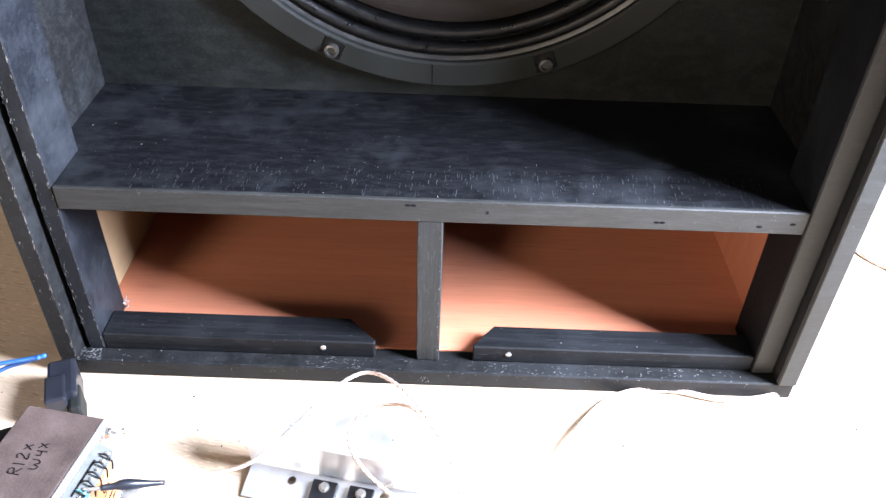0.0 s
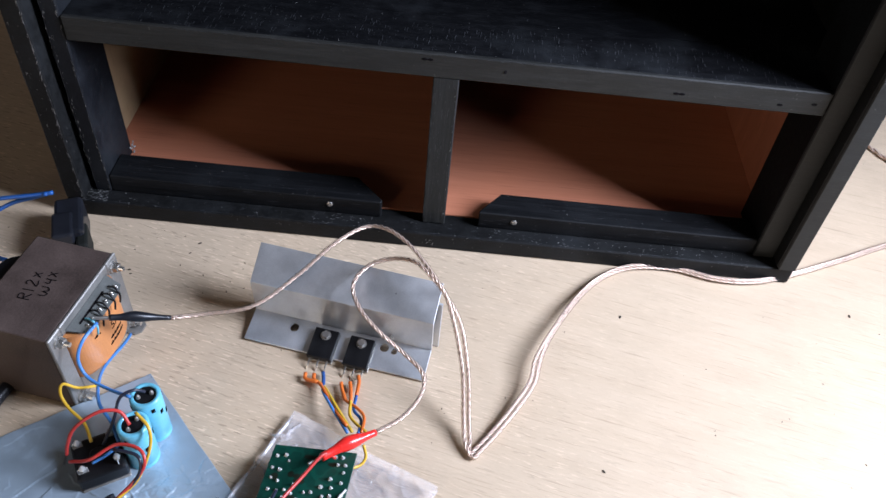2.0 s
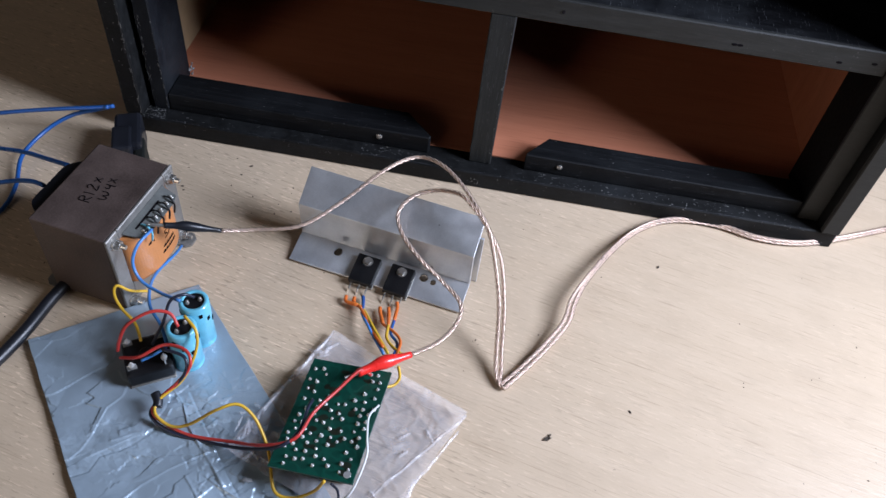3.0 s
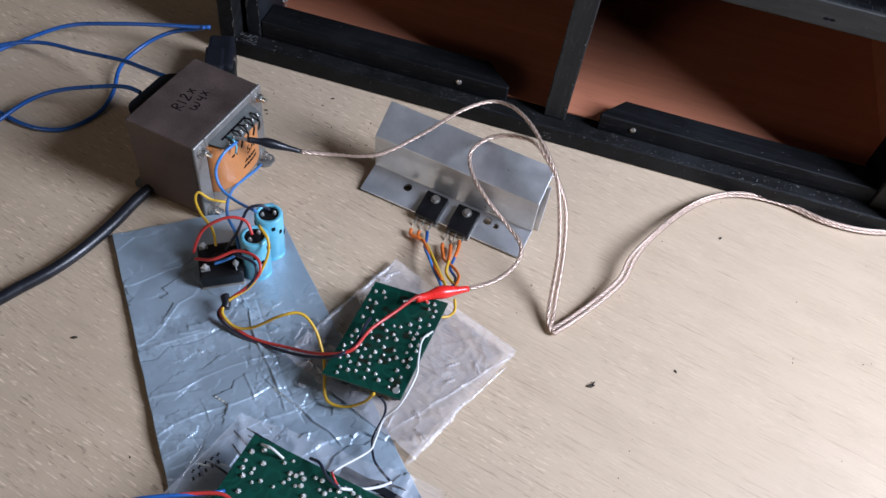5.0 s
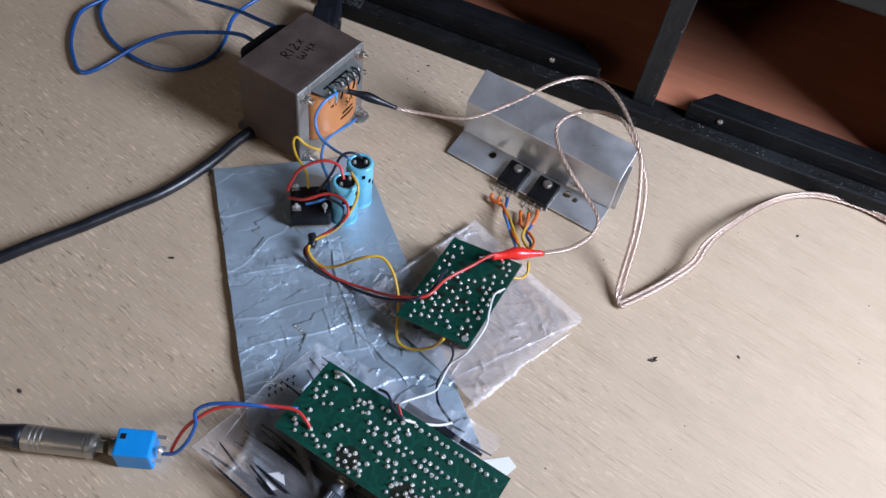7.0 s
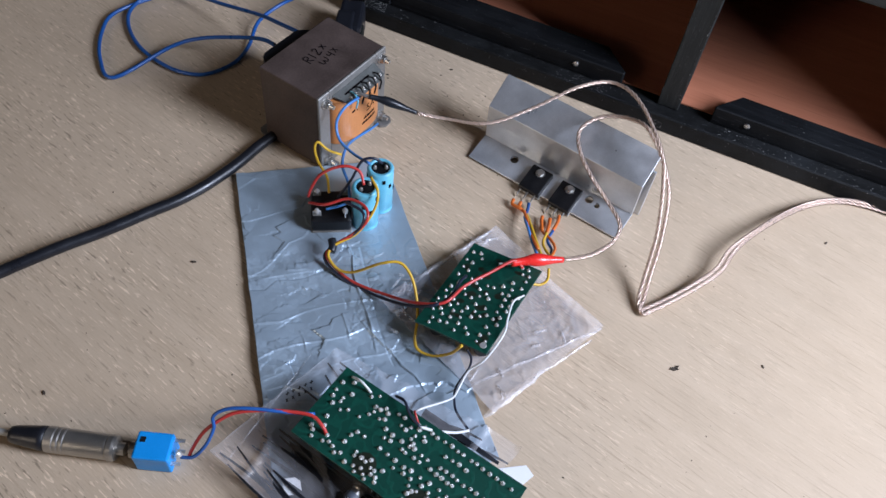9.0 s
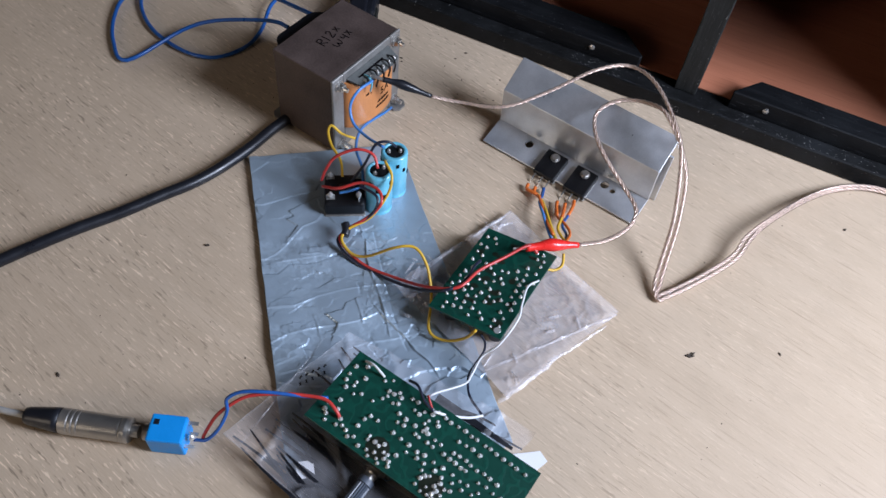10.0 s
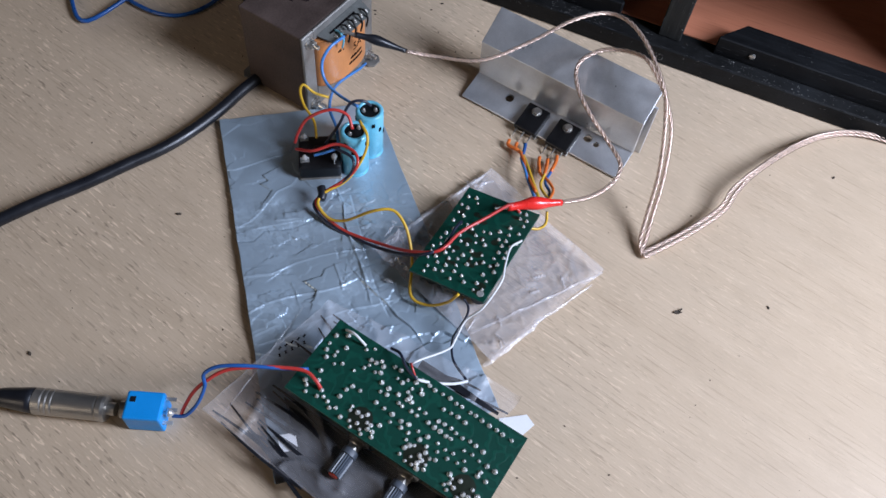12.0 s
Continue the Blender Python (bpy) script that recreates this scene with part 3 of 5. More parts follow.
baffle.data.materials.clear()
baffle.data.materials.append(M_BAFFLE)

woofer = thing("woofer", pose(CX, BY, CZ, 90, 0, 0), "large black woofer with ribbed surround and grey gasket", "loudspeaker")
part("chassis", lathe_bm([(0.206, 0.0), (RO, 0.0), (RO, 0.006), (RO - 0.002, 0.008), (0.210, 0.008), (0.206, 0.0)], 96), M_RUBBER, woofer, smooth=True)
part("gasket", lathe_bm([(0.2125, 0.0082), (RO - 0.001, 0.0082), (RO - 0.0015, 0.0135), (RO - 0.003, 0.0145), (0.2145, 0.0145), (0.2125, 0.013), (0.2125, 0.0082)], 96), M_GASKET, woofer, "grey fibre gasket ring", smooth=False)
surround = [(0.2135, 0.010), (0.2125, 0.003)]
for c, w, hgt in ((0.2050, 0.0062, 0.0085), (0.1915, 0.0062, 0.0075)):
    surround += [(c + w * math.cos(a), 0.001 + hgt * math.sin(a)) for a in (math.pi * k / 10 for k in range(11))]
part("surround", lathe_bm(surround + [(0.1845, -0.002)], 96), M_DOPED, woofer, "glossy black double-roll surround", smooth=True)
part("cone_edge", lathe_bm([(0.1845, -0.002), (0.1830, 0.001), (0.1640, -0.014)], 96), M_CONE_EDGE, woofer, "brown coated cone edge", smooth=True)
part("cone", lathe_bm([(0.1640, -0.0142), (0.158, -0.020), (0.10, -0.058), (0.06, -0.072)], 96), M_CONE, woofer, "dark grey paper cone", smooth=True)
part("dust_cap", lathe_bm([(0.0605, -0.0715), (0.05, -0.058), (0.03, -0.048), (0.0, -0.044)], 48), M_CONE, woofer, smooth=True)
bolt0 = None
for k in range(8):
    a = math.radians(-90 - 24.5 + k * 45)
    m = pose(0.224 * math.cos(a), 0.224 * math.sin(a), 0.0145, 0, 0, math.degrees(a))
    if bolt0 is None:
        clamp0 = part("clamp", box_bm(-0.009, -0.0085, -0.0005, 0.006, 0.0085, 0.0008, 0.0004), M_DOPED, woofer, "black clamp", m=m)
        bolt0 = part("bolt", lathe_bm([(0, 0.0018), (0.0032, 0.0018), (0.0038, 0.0050), (0.0055, 0.0046), (0.006, 0.0012), (0.006, 0.0006)], 16), M_BOLT, woofer, "grey socket bolt", m=m)
    else:
        share(clamp0, m)
        share(bolt0, m)

part("gasket_joint", box_bm(-0.0128, -0.2325, 0.0140, -0.0120, -0.2135, 0.0147), M_DOPED, woofer, "dark joint in the gasket")

# ---- power plug beside the cabinet ----
plug = thing("mains_plug", pose(-0.2790, -0.0475, 0.0, 0, 0, 22), "black moulded connector block with blue leads", "connector")
part("housing", box_bm(-0.0105, -0.016, 0.0, 0.0105, 0.024, 0.030, 0.003, 2), M_BLACK_PLASTIC, plug)
part("cover", box_bm(-0.0118, -0.021, 0.0, 0.0035, 0.006, 0.0315, 0.002, 2), M_BLACK_PLASTIC, plug)
part("clamp", box_bm(0.0036, -0.027, 0.0, 0.0122, -0.001, 0.024, 0.002, 2), M_GASKET, plug, "grey clamp")

# ---- transformer ----
tr = thing("transformer", pose(-0.2765, -0.1835, 0.0, 0, 0, -9.5), "steel-cored mains transformer with an orange taped coil", "transformer")
TX, TY, TZ = 0.0525, 0.078, 0.0715
part("core", box_bm(-0.0022, 0, 0.0012, TX, TY, TZ, 0.0010, 2), M_CORE, tr, "brown varnished steel laminations")
for side, x in ((1, TX), (-1, -0.0022)):
    frame_bm = join_bm(box_bm(x, -0.0005, 0.0, x + 0.0022, 0.0115, TZ + 0.0005, 0.0006), box_bm(x, TY - 0.0115, 0.0, x + 0.0022, TY + 0.0005, TZ + 0.0005, 0.0006),
                       box_bm(x, 0.0116, TZ - 0.0085, x + 0.0022, TY - 0.0116, TZ + 0.0004, 0.0006), box_bm(x, 0.0116, 0.0, x + 0.0022, TY - 0.0116, 0.0190, 0.0006))
    if side > 0:
        part("end_frame", frame_bm, M_BRACKET, tr, "grey steel end frame")
    else:
        frame_bm.free()
    for y in (0.006, TY - 0.006):
        foot = prism_bm([(0, -0.007), (0.006, -0.007), (0.0095, -0.0035), (0.0095, 0.0035), (0.006, 0.007), (0, 0.007)], 0.0, 0.0018)
        part("foot", moved(foot, pose(x + (0.0022 if side > 0 else 0.0), y, 0.0002, 0, 0, 0 if side > 0 else 180)), M_BRACKET, tr)
tb = None
for y in (0.0062, TY - 0.0062):
    for z in (0.0065, TZ - 0.0065):
        m = pose(TX + 0.0022, y, z, 0, 90, 0)
        if tb is None:
            tb = part("bolt", join_bm(lathe_bm([(0.0, 0.0015), (0.0042, 0.0015), (0.0042, 0.0), (0.0, 0.0)], 16), lathe_bm([(0, 0.0048), (0.0032, 0.0048), (0.0034, 0.0015), (0, 0.0015)], 6),
                                      lathe_bm([(0, 0.0085), (0.0016, 0.0085), (0.0018, 0.0048), (0, 0.0048)], 10)), M_ZINC, tr, "zinc bolt and nut", m=m)
        else:
            share(tb, m)


def coil_bm(x0, x1, y0, y1, z0, z1, round_to):
    """A wound coil's end: flat where it leaves the core, rounded outwards."""
    bm = bmesh.new()
    rows = []
    for k in range(17):
        a = math.pi / 2 * k / 16
        x = x0 + (x1 - x0) * math.sin(a)
        inset = round_to * (1 - math.cos(a))
        rows.append([bm.verts.new(p) for p in ((x, y0 + inset, z0 + inset * 0.06), (x, y1 - inset, z0 + inset * 0.06), (x, y1 - inset, z1 - inset * 0.06), (x, y0 + inset, z1 - inset * 0.06))])
    for a, b in zip(rows, rows[1:]):
        for k in range(4):
            bm.faces.new((a[k], a[(k + 1) % 4], b[(k + 1) % 4], b[k]))
    bm.faces.new(rows[-1])
    bm.faces.new(rows[0][::-1])
    bmesh.ops.recalc_face_normals(bm, faces=bm.faces[:])
    return bm


coil = part("coil", coil_bm(TX + 0.001, TX + 0.0135, 0.0118, TY - 0.0118, 0.0195, TZ - 0.0095, 0.0255), M_COIL, tr, "orange taped winding")
part("coil", coil_bm(-0.001, -0.018, 0.0118, TY - 0.0118, 0.0088, TZ - 0.0088, 0.013), M_BLACK_PLASTIC, tr, "black taped winding")
card = part("terminal_card", moved(prism_bm([(0, 0.004), (0.0125, 0.008), (0.014, 0.014), (0.014, 0.044), (0.012, 0.050), (0, 0.053)], 0, 0.0012), pose(TX + 0.0022, 0.0105, TZ - 0.0068, 0, 13, 0)), M_CARD, tr, "dark grey terminal card")
# slot is not cut: a black bar on the card paints its shade
part("card_slot", moved(box_bm(0.0045, 0.012, 0.0011, 0.0058, 0.040, 0.0015), pose(TX + 0.0022, 0.0105, TZ - 0.0068, 0, 13, 0)), M_INK, card)
tag0 = None
for y in (0.013, 0.019, 0.027, 0.034, 0.041, 0.047):
    m = pose(TX + 0.0022, 0.0105, TZ - 0.0068, 0, 13, 0) @ pose(0.0108 + 0.001 * math.sin(y * 900), y, 0.001, 0, 0, 20 * math.sin(y * 700)) @ Matrix.Scale(0.5, 4)
    if tag0 is None:
        tag0 = part("terminal_tag", join_bm(box_bm(-0.003, -0.0014, 0, 0.004, 0.0014, 0.0006), lathe_bm([(0.0024, 0.0006), (0.0022, 0.0022), (0.001, 0.0034), (0, 0.0037)], 10)), M_NICKEL, tr, "tinned solder tag", smooth=True, m=m)
    else:
        share(tag0, m)


for k, (y, tone_mat) in enumerate(((0.016, M_BLUE_SLEEVE), (0.023, M_EPOXY), (0.030, M_EPOXY), (0.0375, M_EPOXY), (0.044, M_EPOXY))):
    cm = pose(TX + 0.0022, 0.0105, TZ - 0.0068, 0, 13, 0)
    part("wire_stub", moved(tube_bm([(0.006, y + 0.001, 0.0016), (0.0105, y, 0.0040 + 0.0006 * (k % 2)), (0.0150, y - 0.001, 0.0012), (0.0160, y - 0.002, -0.006)], 0.0007, 7, 4), cm), tone_mat, tr, "soldered wire end", smooth=True)


def lettering(name, text, size, m, parent, material=M_INK, label=""):
    cu = bpy.data.curves.new(name, "FONT")
    cu.body, cu.size, cu.extrude, cu.align_x, cu.align_y = text, size, 0.00005, "CENTER", "CENTER"
    ob = new("t", cu)
    bpy.context.view_layer.update()
    me = bpy.data.meshes.new_from_object(ob.evaluated_get(bpy.context.evaluated_depsgraph_get()))
    bpy.data.objects.remove(ob)
    me.materials.append(material)
    o = new(name, me)
    o.parent = parent
    o.matrix_local = m
    return tagged(o, label)


def stroke(points, r, parent, m):
    return part("marker_stroke", tube_on(bmesh.new(), smooth_line(points, 4), r, 5), M_INK, parent, m=m)


# marker writing on the core's top: two short lines
ink = pose(0.019, 0.040, TZ + 0.0003, 0, 0, 98) @ Matrix.Scale(0.95, 4)
for pts in ([(-0.014, 0.004, 0), (-0.0145, 0.0005, 0), (-0.015, -0.004, 0)], [(-0.014, 0.004, 0), (-0.0105, 0.004, 0), (-0.0105, 0.001, 0), (-0.0142, 0.0002, 0)], [(-0.0135, 0.0, 0), (-0.012, -0.002, 0), (-0.010, -0.004, 0)],
            [(-0.0065, 0.004, 0), (-0.0067, 0.0, 0), (-0.0070, -0.004, 0)],
            [(-0.002, 0.003, 0), (0.000, 0.0042, 0), (0.0015, 0.002, 0), (-0.003, -0.0038, 0), (0.002, -0.0035, 0)],
            [(0.005, 0.002, 0), (0.007, 0.0, 0), (0.009, -0.003, 0)], [(0.009, 0.002, 0), (0.0065, -0.001, 0), (0.005, -0.003, 0)],
            [(-0.010, -0.008, 0), (-0.010, -0.012, 0), (-0.008, -0.0135, 0), (-0.0065, -0.010, 0), (-0.0055, -0.0135, 0), (-0.003, -0.012, 0), (-0.0025, -0.008, 0)],
            [(0.001, -0.008, 0), (0.0008, -0.011, 0), (0.004, -0.011, 0)], [(0.0045, -0.0075, 0), (0.004, -0.011, 0), (0.0038, -0.0145, 0)],
            [(0.007, -0.0075, 0), (0.009, -0.010, 0), (0.0105, -0.013, 0)], [(0.0105, -0.008, 0), (0.0085, -0.011, 0), (0.007, -0.013, 0)]):
    stroke(pts, 0.00030, tr, ink)


def coil_front(y):
    """How far the coil's face falls back at a height across it."""
    d = max(0.0, abs(y - TY / 2) - (TY / 2 - 0.0118 - 0.0255)) / 0.0255
    return TX + 0.001 + 0.0125 * math.sqrt(max(0.0, 1 - d * d))


rating = lettering("rating_print", "5A", 0.0095, pose(0, 0.0455, 0.0425, 90, 0, 90), coil)
for v in rating.data.vertices:
    v.co.z += coil_front(0.0455 + v.co.x) + 0.0001
for y, z, w in ((0.025, 0.0475, 0.003), (0.0295, 0.0475, 0.001), (0.0395, 0.0525, 0.001), (0.0415, 0.0525, 0.001), (0.037, 0.0335, 0.014), (0.035, 0.0290, 0.017)):
    bars = []
    for k in range(max(1, round(w / 0.001))):
        yy = y + 0.001 * k
        xx = coil_front(yy + 0.0004)
        bars.append(box_bm(xx - 0.0002, yy, z, xx + 0.00015, yy + (0.00055 if k % 4 == 3 else 0.0009), z + 0.0014 + 0.0005 * (k * 7 % 3)))
    part("print_bar", join_bm(*bars), M_INK, coil)

# ---- foil wrap sheet under the parts ----
def ridged(x, y, s, seed):
    a = noise.noise(Vector((x * s, y * s, seed)))
    return (1 - abs(a) * 2.2)


def sheet(name, corners, nu, nv, height, material, label, category, base=0.0012, smooth=False, curl=0.0, thick=0.0002, ragged=0.0016):
    """A crumpled sheet over four corners (in order round it)."""
    a, b, c, d = [Vector((*q, 0)) for q in corners]
    bm = bmesh.new()
    grid = []
    for i in range(nu + 1):
        row = []
        for j in range(nv + 1):
            u, v = i / nu, j / nv
            p = a * (1 - u) * (1 - v) + b * u * (1 - v) + c * u * v + d * (1 - u) * v
            wob = ragged * Vector((noise.noise(p * 60 + Vector((7, 0, 0))), noise.noise(p * 60 + Vector((0, 9, 0))), 0))
            edge = min(u, 1 - u, v, 1 - v)
            p = p + wob
            p.z = base + height(p.x, p.y) + curl * max(0, 1 - edge * 8) ** 2
            row.append(bm.verts.new(p))
        grid.append(row)
    for i in range(nu):
        for j in range(nv):
            bm.faces.new((grid[i][j], grid[i + 1][j], grid[i + 1][j + 1], grid[i][j + 1]))
    bmesh.ops.recalc_face_normals(bm, faces=bm.faces[:])
    if bm.faces[0].normal.z < 0:
        bmesh.ops.reverse_faces(bm, faces=bm.faces[:])
    ob = part(name, bm, material, smooth=smooth)
    if thick:
        so = ob.modifiers.new("thickness", "SOLIDIFY")
        so.thickness, so.offset = thick, -1
    return tagged(ob, label, category)


def cells(x, y, s, seed):
    """How far a place lies from the edges of its cell: sharp folds along the edges."""
    d, _ = noise.voronoi(Vector((x * s, y * s, seed)))
    return d[1] - d[0]


FA, FU, FV = Vector((-0.2755, -0.2315)), Vector((0.1725, -0.2125)), Vector((0.0925, 0.0685))
crease_rnd = random.Random(31)
CREASES = []


def crease(u0, v0, u1, v1, lift, wide, bend=0.006, pieces=6):
    """A fold across the sheet, broken into short, slightly crooked runs."""
    a, b = FA + FU * u0 + FV * v0, FA + FU * u1 + FV * v1
    side = Vector((-(b - a).y, (b - a).x)).normalized()
    pts = [a.lerp(b, k / pieces) + side * (crease_rnd.uniform(-bend, bend) if 0 < k < pieces else 0) for k in range(pieces + 1)]
    for p, q in zip(pts, pts[1:]):
        d = q - p
        CREASES.append(((p.x + q.x) / 2, (p.y + q.y) / 2, d.x / d.length, d.y / d.length, d.length * 0.62, wide * crease_rnd.uniform(0.7, 1.3), lift * crease_rnd.uniform(0.5, 1.2)))


for u0, v0, u1, v1, lift in ((0.36, 0.0, 0.22, 0.42, 0.0009), (0.40, 0.0, 0.36, 0.5, -0.0008), (0.50, 0.0, 0.46, 0.9, 0.0010), (0.60, 0.0, 0.55, 0.62, 0.0012), (0.66, 0.0, 0.62, 0.8, 0.0008),
                             (0.27, 0.62, 0.62, 0.66, 0.0016), (0.30, 0.70, 0.66, 0.74, -0.0010), (0.52, 0.60, 0.74, 0.88, 0.0018), (0.18, 0.40, 0.30, 0.52, 0.0009), (0.70, 0.0, 0.80, 0.7, 0.0010)):
    crease(u0, v0, u1, v1, lift * 0.65, 0.0011, 0.0030)
for _ in range(42):
    u, v = crease_rnd.uniform(0.20, 0.95), crease_rnd.uniform(0.02, 0.98)
    du, dv = crease_rnd.choice(((0.01, 0.16), (0.08, 0.02), (0.05, 0.10), (-0.04, 0.10)))
    crease(u, v, u + du * crease_rnd.uniform(0.4, 1.2), v + dv * crease_rnd.uniform(0.4, 1.2), crease_rnd.choice((1, 1, -1)) * crease_rnd.uniform(0.0002, 0.0006), 0.0013, 0.0015, 3)
for _ in range(60):
    u, v = 0.50 + crease_rnd.gauss(0, 0.10), 0.68 + crease_rnd.gauss(0, 0.10)
    crease(u, v, u + crease_rnd.uniform(-0.035, 0.035), v + crease_rnd.uniform(-0.08, 0.08), crease_rnd.choice((1, -1)) * crease_rnd.uniform(0.0003, 0.0007), 0.0012, 0.001, 2)


def planes(x, y, s, tilt, seed):
    """Flat facets meeting in straight folds."""
    p = Vector((x * s, y * s, seed))
    dist, sites = noise.voronoi(p)
    best = -9.0
    for d, q in zip(dist, sites):
        g = noise.noise_vector(q * 3.7 + Vector((1.3, 2.1, 0.7)))
        best = max(best, tilt * (g.x * (p.x - q.x) + g.y * (p.y - q.y)) * 2.0 - d * tilt * 0.5)
    return best / s


def foil_height(x, y):
    """A nearly flat sheet with broad waves and sharp folds."""
    h = 0.0030 + 0.0006 * noise.noise(Vector((x * 20, y * 20, 2))) + 0.0003 * noise.noise(Vector((x * 55, y * 55, 5)))
    along, over = x * 0.63 - y * 0.776, x * 0.776 + y * 0.63
    low = max(0.35, min(1.0, (-0.225 - y) / 0.07))
    h += low * (planes(along * 1.7, over, 24, 0.060, 3.0) + max(0.15, min(1.0, 0.35 + 1.8 * noise.noise(Vector((x * 19, y * 19, 7))))) * planes(along * 1.3, over, 80, 0.085, 8.0))
    for cx, cy, c, n_, half, wide, lift in CREASES:
        dx, dy = x - cx, y - cy
        a = abs(dx * c + dy * n_) / half
        if a < 1:
            o = (dy * c - dx * n_) / wide
            if -0.8 < o < 8:
                h += lift * min(1.0, 2.4 * (1 - a)) * (0.35 * max(0.0, 1 - o / 1.2) + 0.65 * (1 - o / 8) ** 2 if o > 0 else 1 + o / 0.8)
    return max(0.0002, h)


sheet("foil_sheet", [(-0.2755, -0.2315), (-0.103, -0.444), (-0.006, -0.349), (-0.183, -0.163)], 520, 260, foil_height, M_FOIL,
      "creased silver-grey wrapping sheet lying under the boards", "foil", base=0.0010, smooth=True, ragged=0.0005)


def bag_height(x, y):
    wx, wy = x + 0.005 * noise.noise(Vector((x * 50, y * 50, 1))), y + 0.005 * noise.noise(Vector((x * 50, y * 50, 6)))
    near = max(0.0, 1 - math.hypot(x + 0.108, y + 0.275) / 0.045)
    return (0.0008 * noise.noise(Vector((x * 24, y * 24, 8))) + 0.0009 * max(0.0, 1 - cells(wx * 0.6, wy, 17, 2.2) * 7.0) ** 2
            + (0.0005 + 0.0030 * near) * max(0.0, 1 - cells(wx, wy, 75, 7.0) * 3.0) ** 2)


bag = sheet("plastic_bag", [(-0.080, -0.182), (0.021, -0.228), (-0.022, -0.322), (-0.124, -0.282)], 130, 130, bag_height, M_FILM,
            "crumpled clear plastic bag under the small circuit board", "plastic bag", base=0.0050, smooth=True, thick=0.0)


def fold_bm(a, b, width, lift, seed, steps=40):
    """A doubled, ragged fold of film running from a to b, with a sharp upper edge."""
    rnd = random.Random(seed)
    a, b = Vector(a), Vector(b)
    d = (b - a).normalized()
    side = Vector((-d.y, d.x, 0))
    bm = bmesh.new()
    rows = []
    for k in range(steps + 1):
        t = k / steps
        p = a.lerp(b, t) + side * width * 0.35 * noise.noise(Vector((t * 7, seed, 0)))
        end = min(1.0, 4 * t, 4 * (1 - t)) ** 0.6
        w = width * (0.35 + 0.65 * end) * (0.95 + 0.30 * noise.noise(Vector((t * 4, seed, 4))) + 0.12 * noise.noise(Vector((t * 31, seed, 4)))) * rnd.uniform(0.90, 1.08)
        h = lift * end * (0.85 + 0.7 * noise.noise(Vector((t * 14, seed, 8))))
        rows.append([bm.verts.new(p - side * w * 0.5), bm.verts.new(p + side * w * 0.3 * noise.noise(Vector((t * 9, seed, 2))) + Vector((0, 0, h))), bm.verts.new(p + side * w * 0.28 + Vector((0, 0, h * 0.45))), bm.verts.new(p + side * w * 0.5)])
    for x, y in zip(rows, rows[1:]):
        for k in range(3):
            bm.faces.new((x[k], y[k], y[k + 1], x[k + 1]))
    return bm


FB = 0.0052
part("folded_edge", fold_bm((0.0205, -0.2295, FB), (-0.046, -0.3165, FB - 0.001), 0.0030, 0.0014, 1, 60), M_FOLD, bag, "bright doubled film edge")
part("torn_flap", fold_bm((-0.004, -0.279, 0.004), (-0.0255, -0.3265, 0.002), 0.0050, 0.0014, 2, 44), M_FOLD, bag, "torn film flap")
part("torn_flap", fold_bm((0.017, -0.241, 0.004), (-0.008, -0.287, 0.003), 0.0022, 0.0010, 3, 36), M_FOLD, bag, "torn film flap")
part("folded_edge", fold_bm((-0.079, -0.183, FB), (-0.121, -0.280, FB), 0.0030, 0.0012, 4, 60), M_FOLD, bag, "bright doubled film edge")
# short folds of extra film, added as whitish specks for the crumple's glints
fold_rnd = random.Random(12)
for cx, cy, spread, count in ((-0.111, -0.266, 0.011, 12), (-0.104, -0.286, 0.010, 10), (-0.078, -0.200, 0.010, 9), (-0.010, -0.255, 0.020, 3), (-0.030, -0.305, 0.014, 4)):
    for _ in range(count):
        x, y = cx + fold_rnd.gauss(0, spread * 0.6), cy + fold_rnd.gauss(0, spread * 0.6)
        a, l = fold_rnd.uniform(0, math.pi), fold_rnd.uniform(0.002, 0.0065)
        z = 0.0055 + bag_height(x, y)
        part("crease", fold_bm((x - l * math.cos(a), y - l * math.sin(a), z), (x + l * math.cos(a), y + l * math.sin(a), z), fold_rnd.uniform(0.0012, 0.003), 0.0016, fold_rnd.randint(1, 999), 9), M_FOLD, bag)


def zip_height(x, y):
    return 0.0045 + 0.002 * noise.noise(Vector((x * 30, y * 30, 5))) + max(0, ridged(x, y, 30, 9.0)) ** 6 * 0.004


zip_bag = sheet("zip_bag", [(-0.128, -0.332), (0.004, -0.340), (-0.03, -0.455), (-0.160, -0.426)], 70, 60, zip_height, M_FILM_ZIP,
      "clear zip bag with black contents under the long board", "plastic bag", base=0.0085, smooth=True, thick=0.0)
part("zip_closure", fold_bm((-0.1465, -0.4300, 0.0150), (-0.1400, -0.3420, 0.0150), 0.0008, 0.0004, 7, 50), M_FILM_ZIP, zip_bag, "pressed zip closure")
part("side_seam", fold_bm((-0.1590, -0.4260, 0.0130), (-0.1290, -0.3340, 0.0130), 0.0008, 0.0004, 8, 50), M_FILM_ZIP, zip_bag, "welded seam")
part("side_seam", fold_bm((-0.1590, -0.4260, 0.0130), (-0.0950, -0.4400, 0.0130), 0.0008, 0.0004, 9, 40), M_FILM_ZIP, zip_bag, "welded seam")
card_bm = prism_bm([(-0.117, -0.428), (-0.102, -0.444), (-0.070, -0.418), (-0.085, -0.402)], 0.0040, 0.0052)
tagged(part("card_piece", card_bm, M_DARKCARD), "dark grey card under the zip bag", "card")
paper = prism_bm([(-0.114, -0.4215), (-0.1055, -0.4155), (-0.099, -0.4235), (-0.107, -0.4290)], 0.0112, 0.0115)
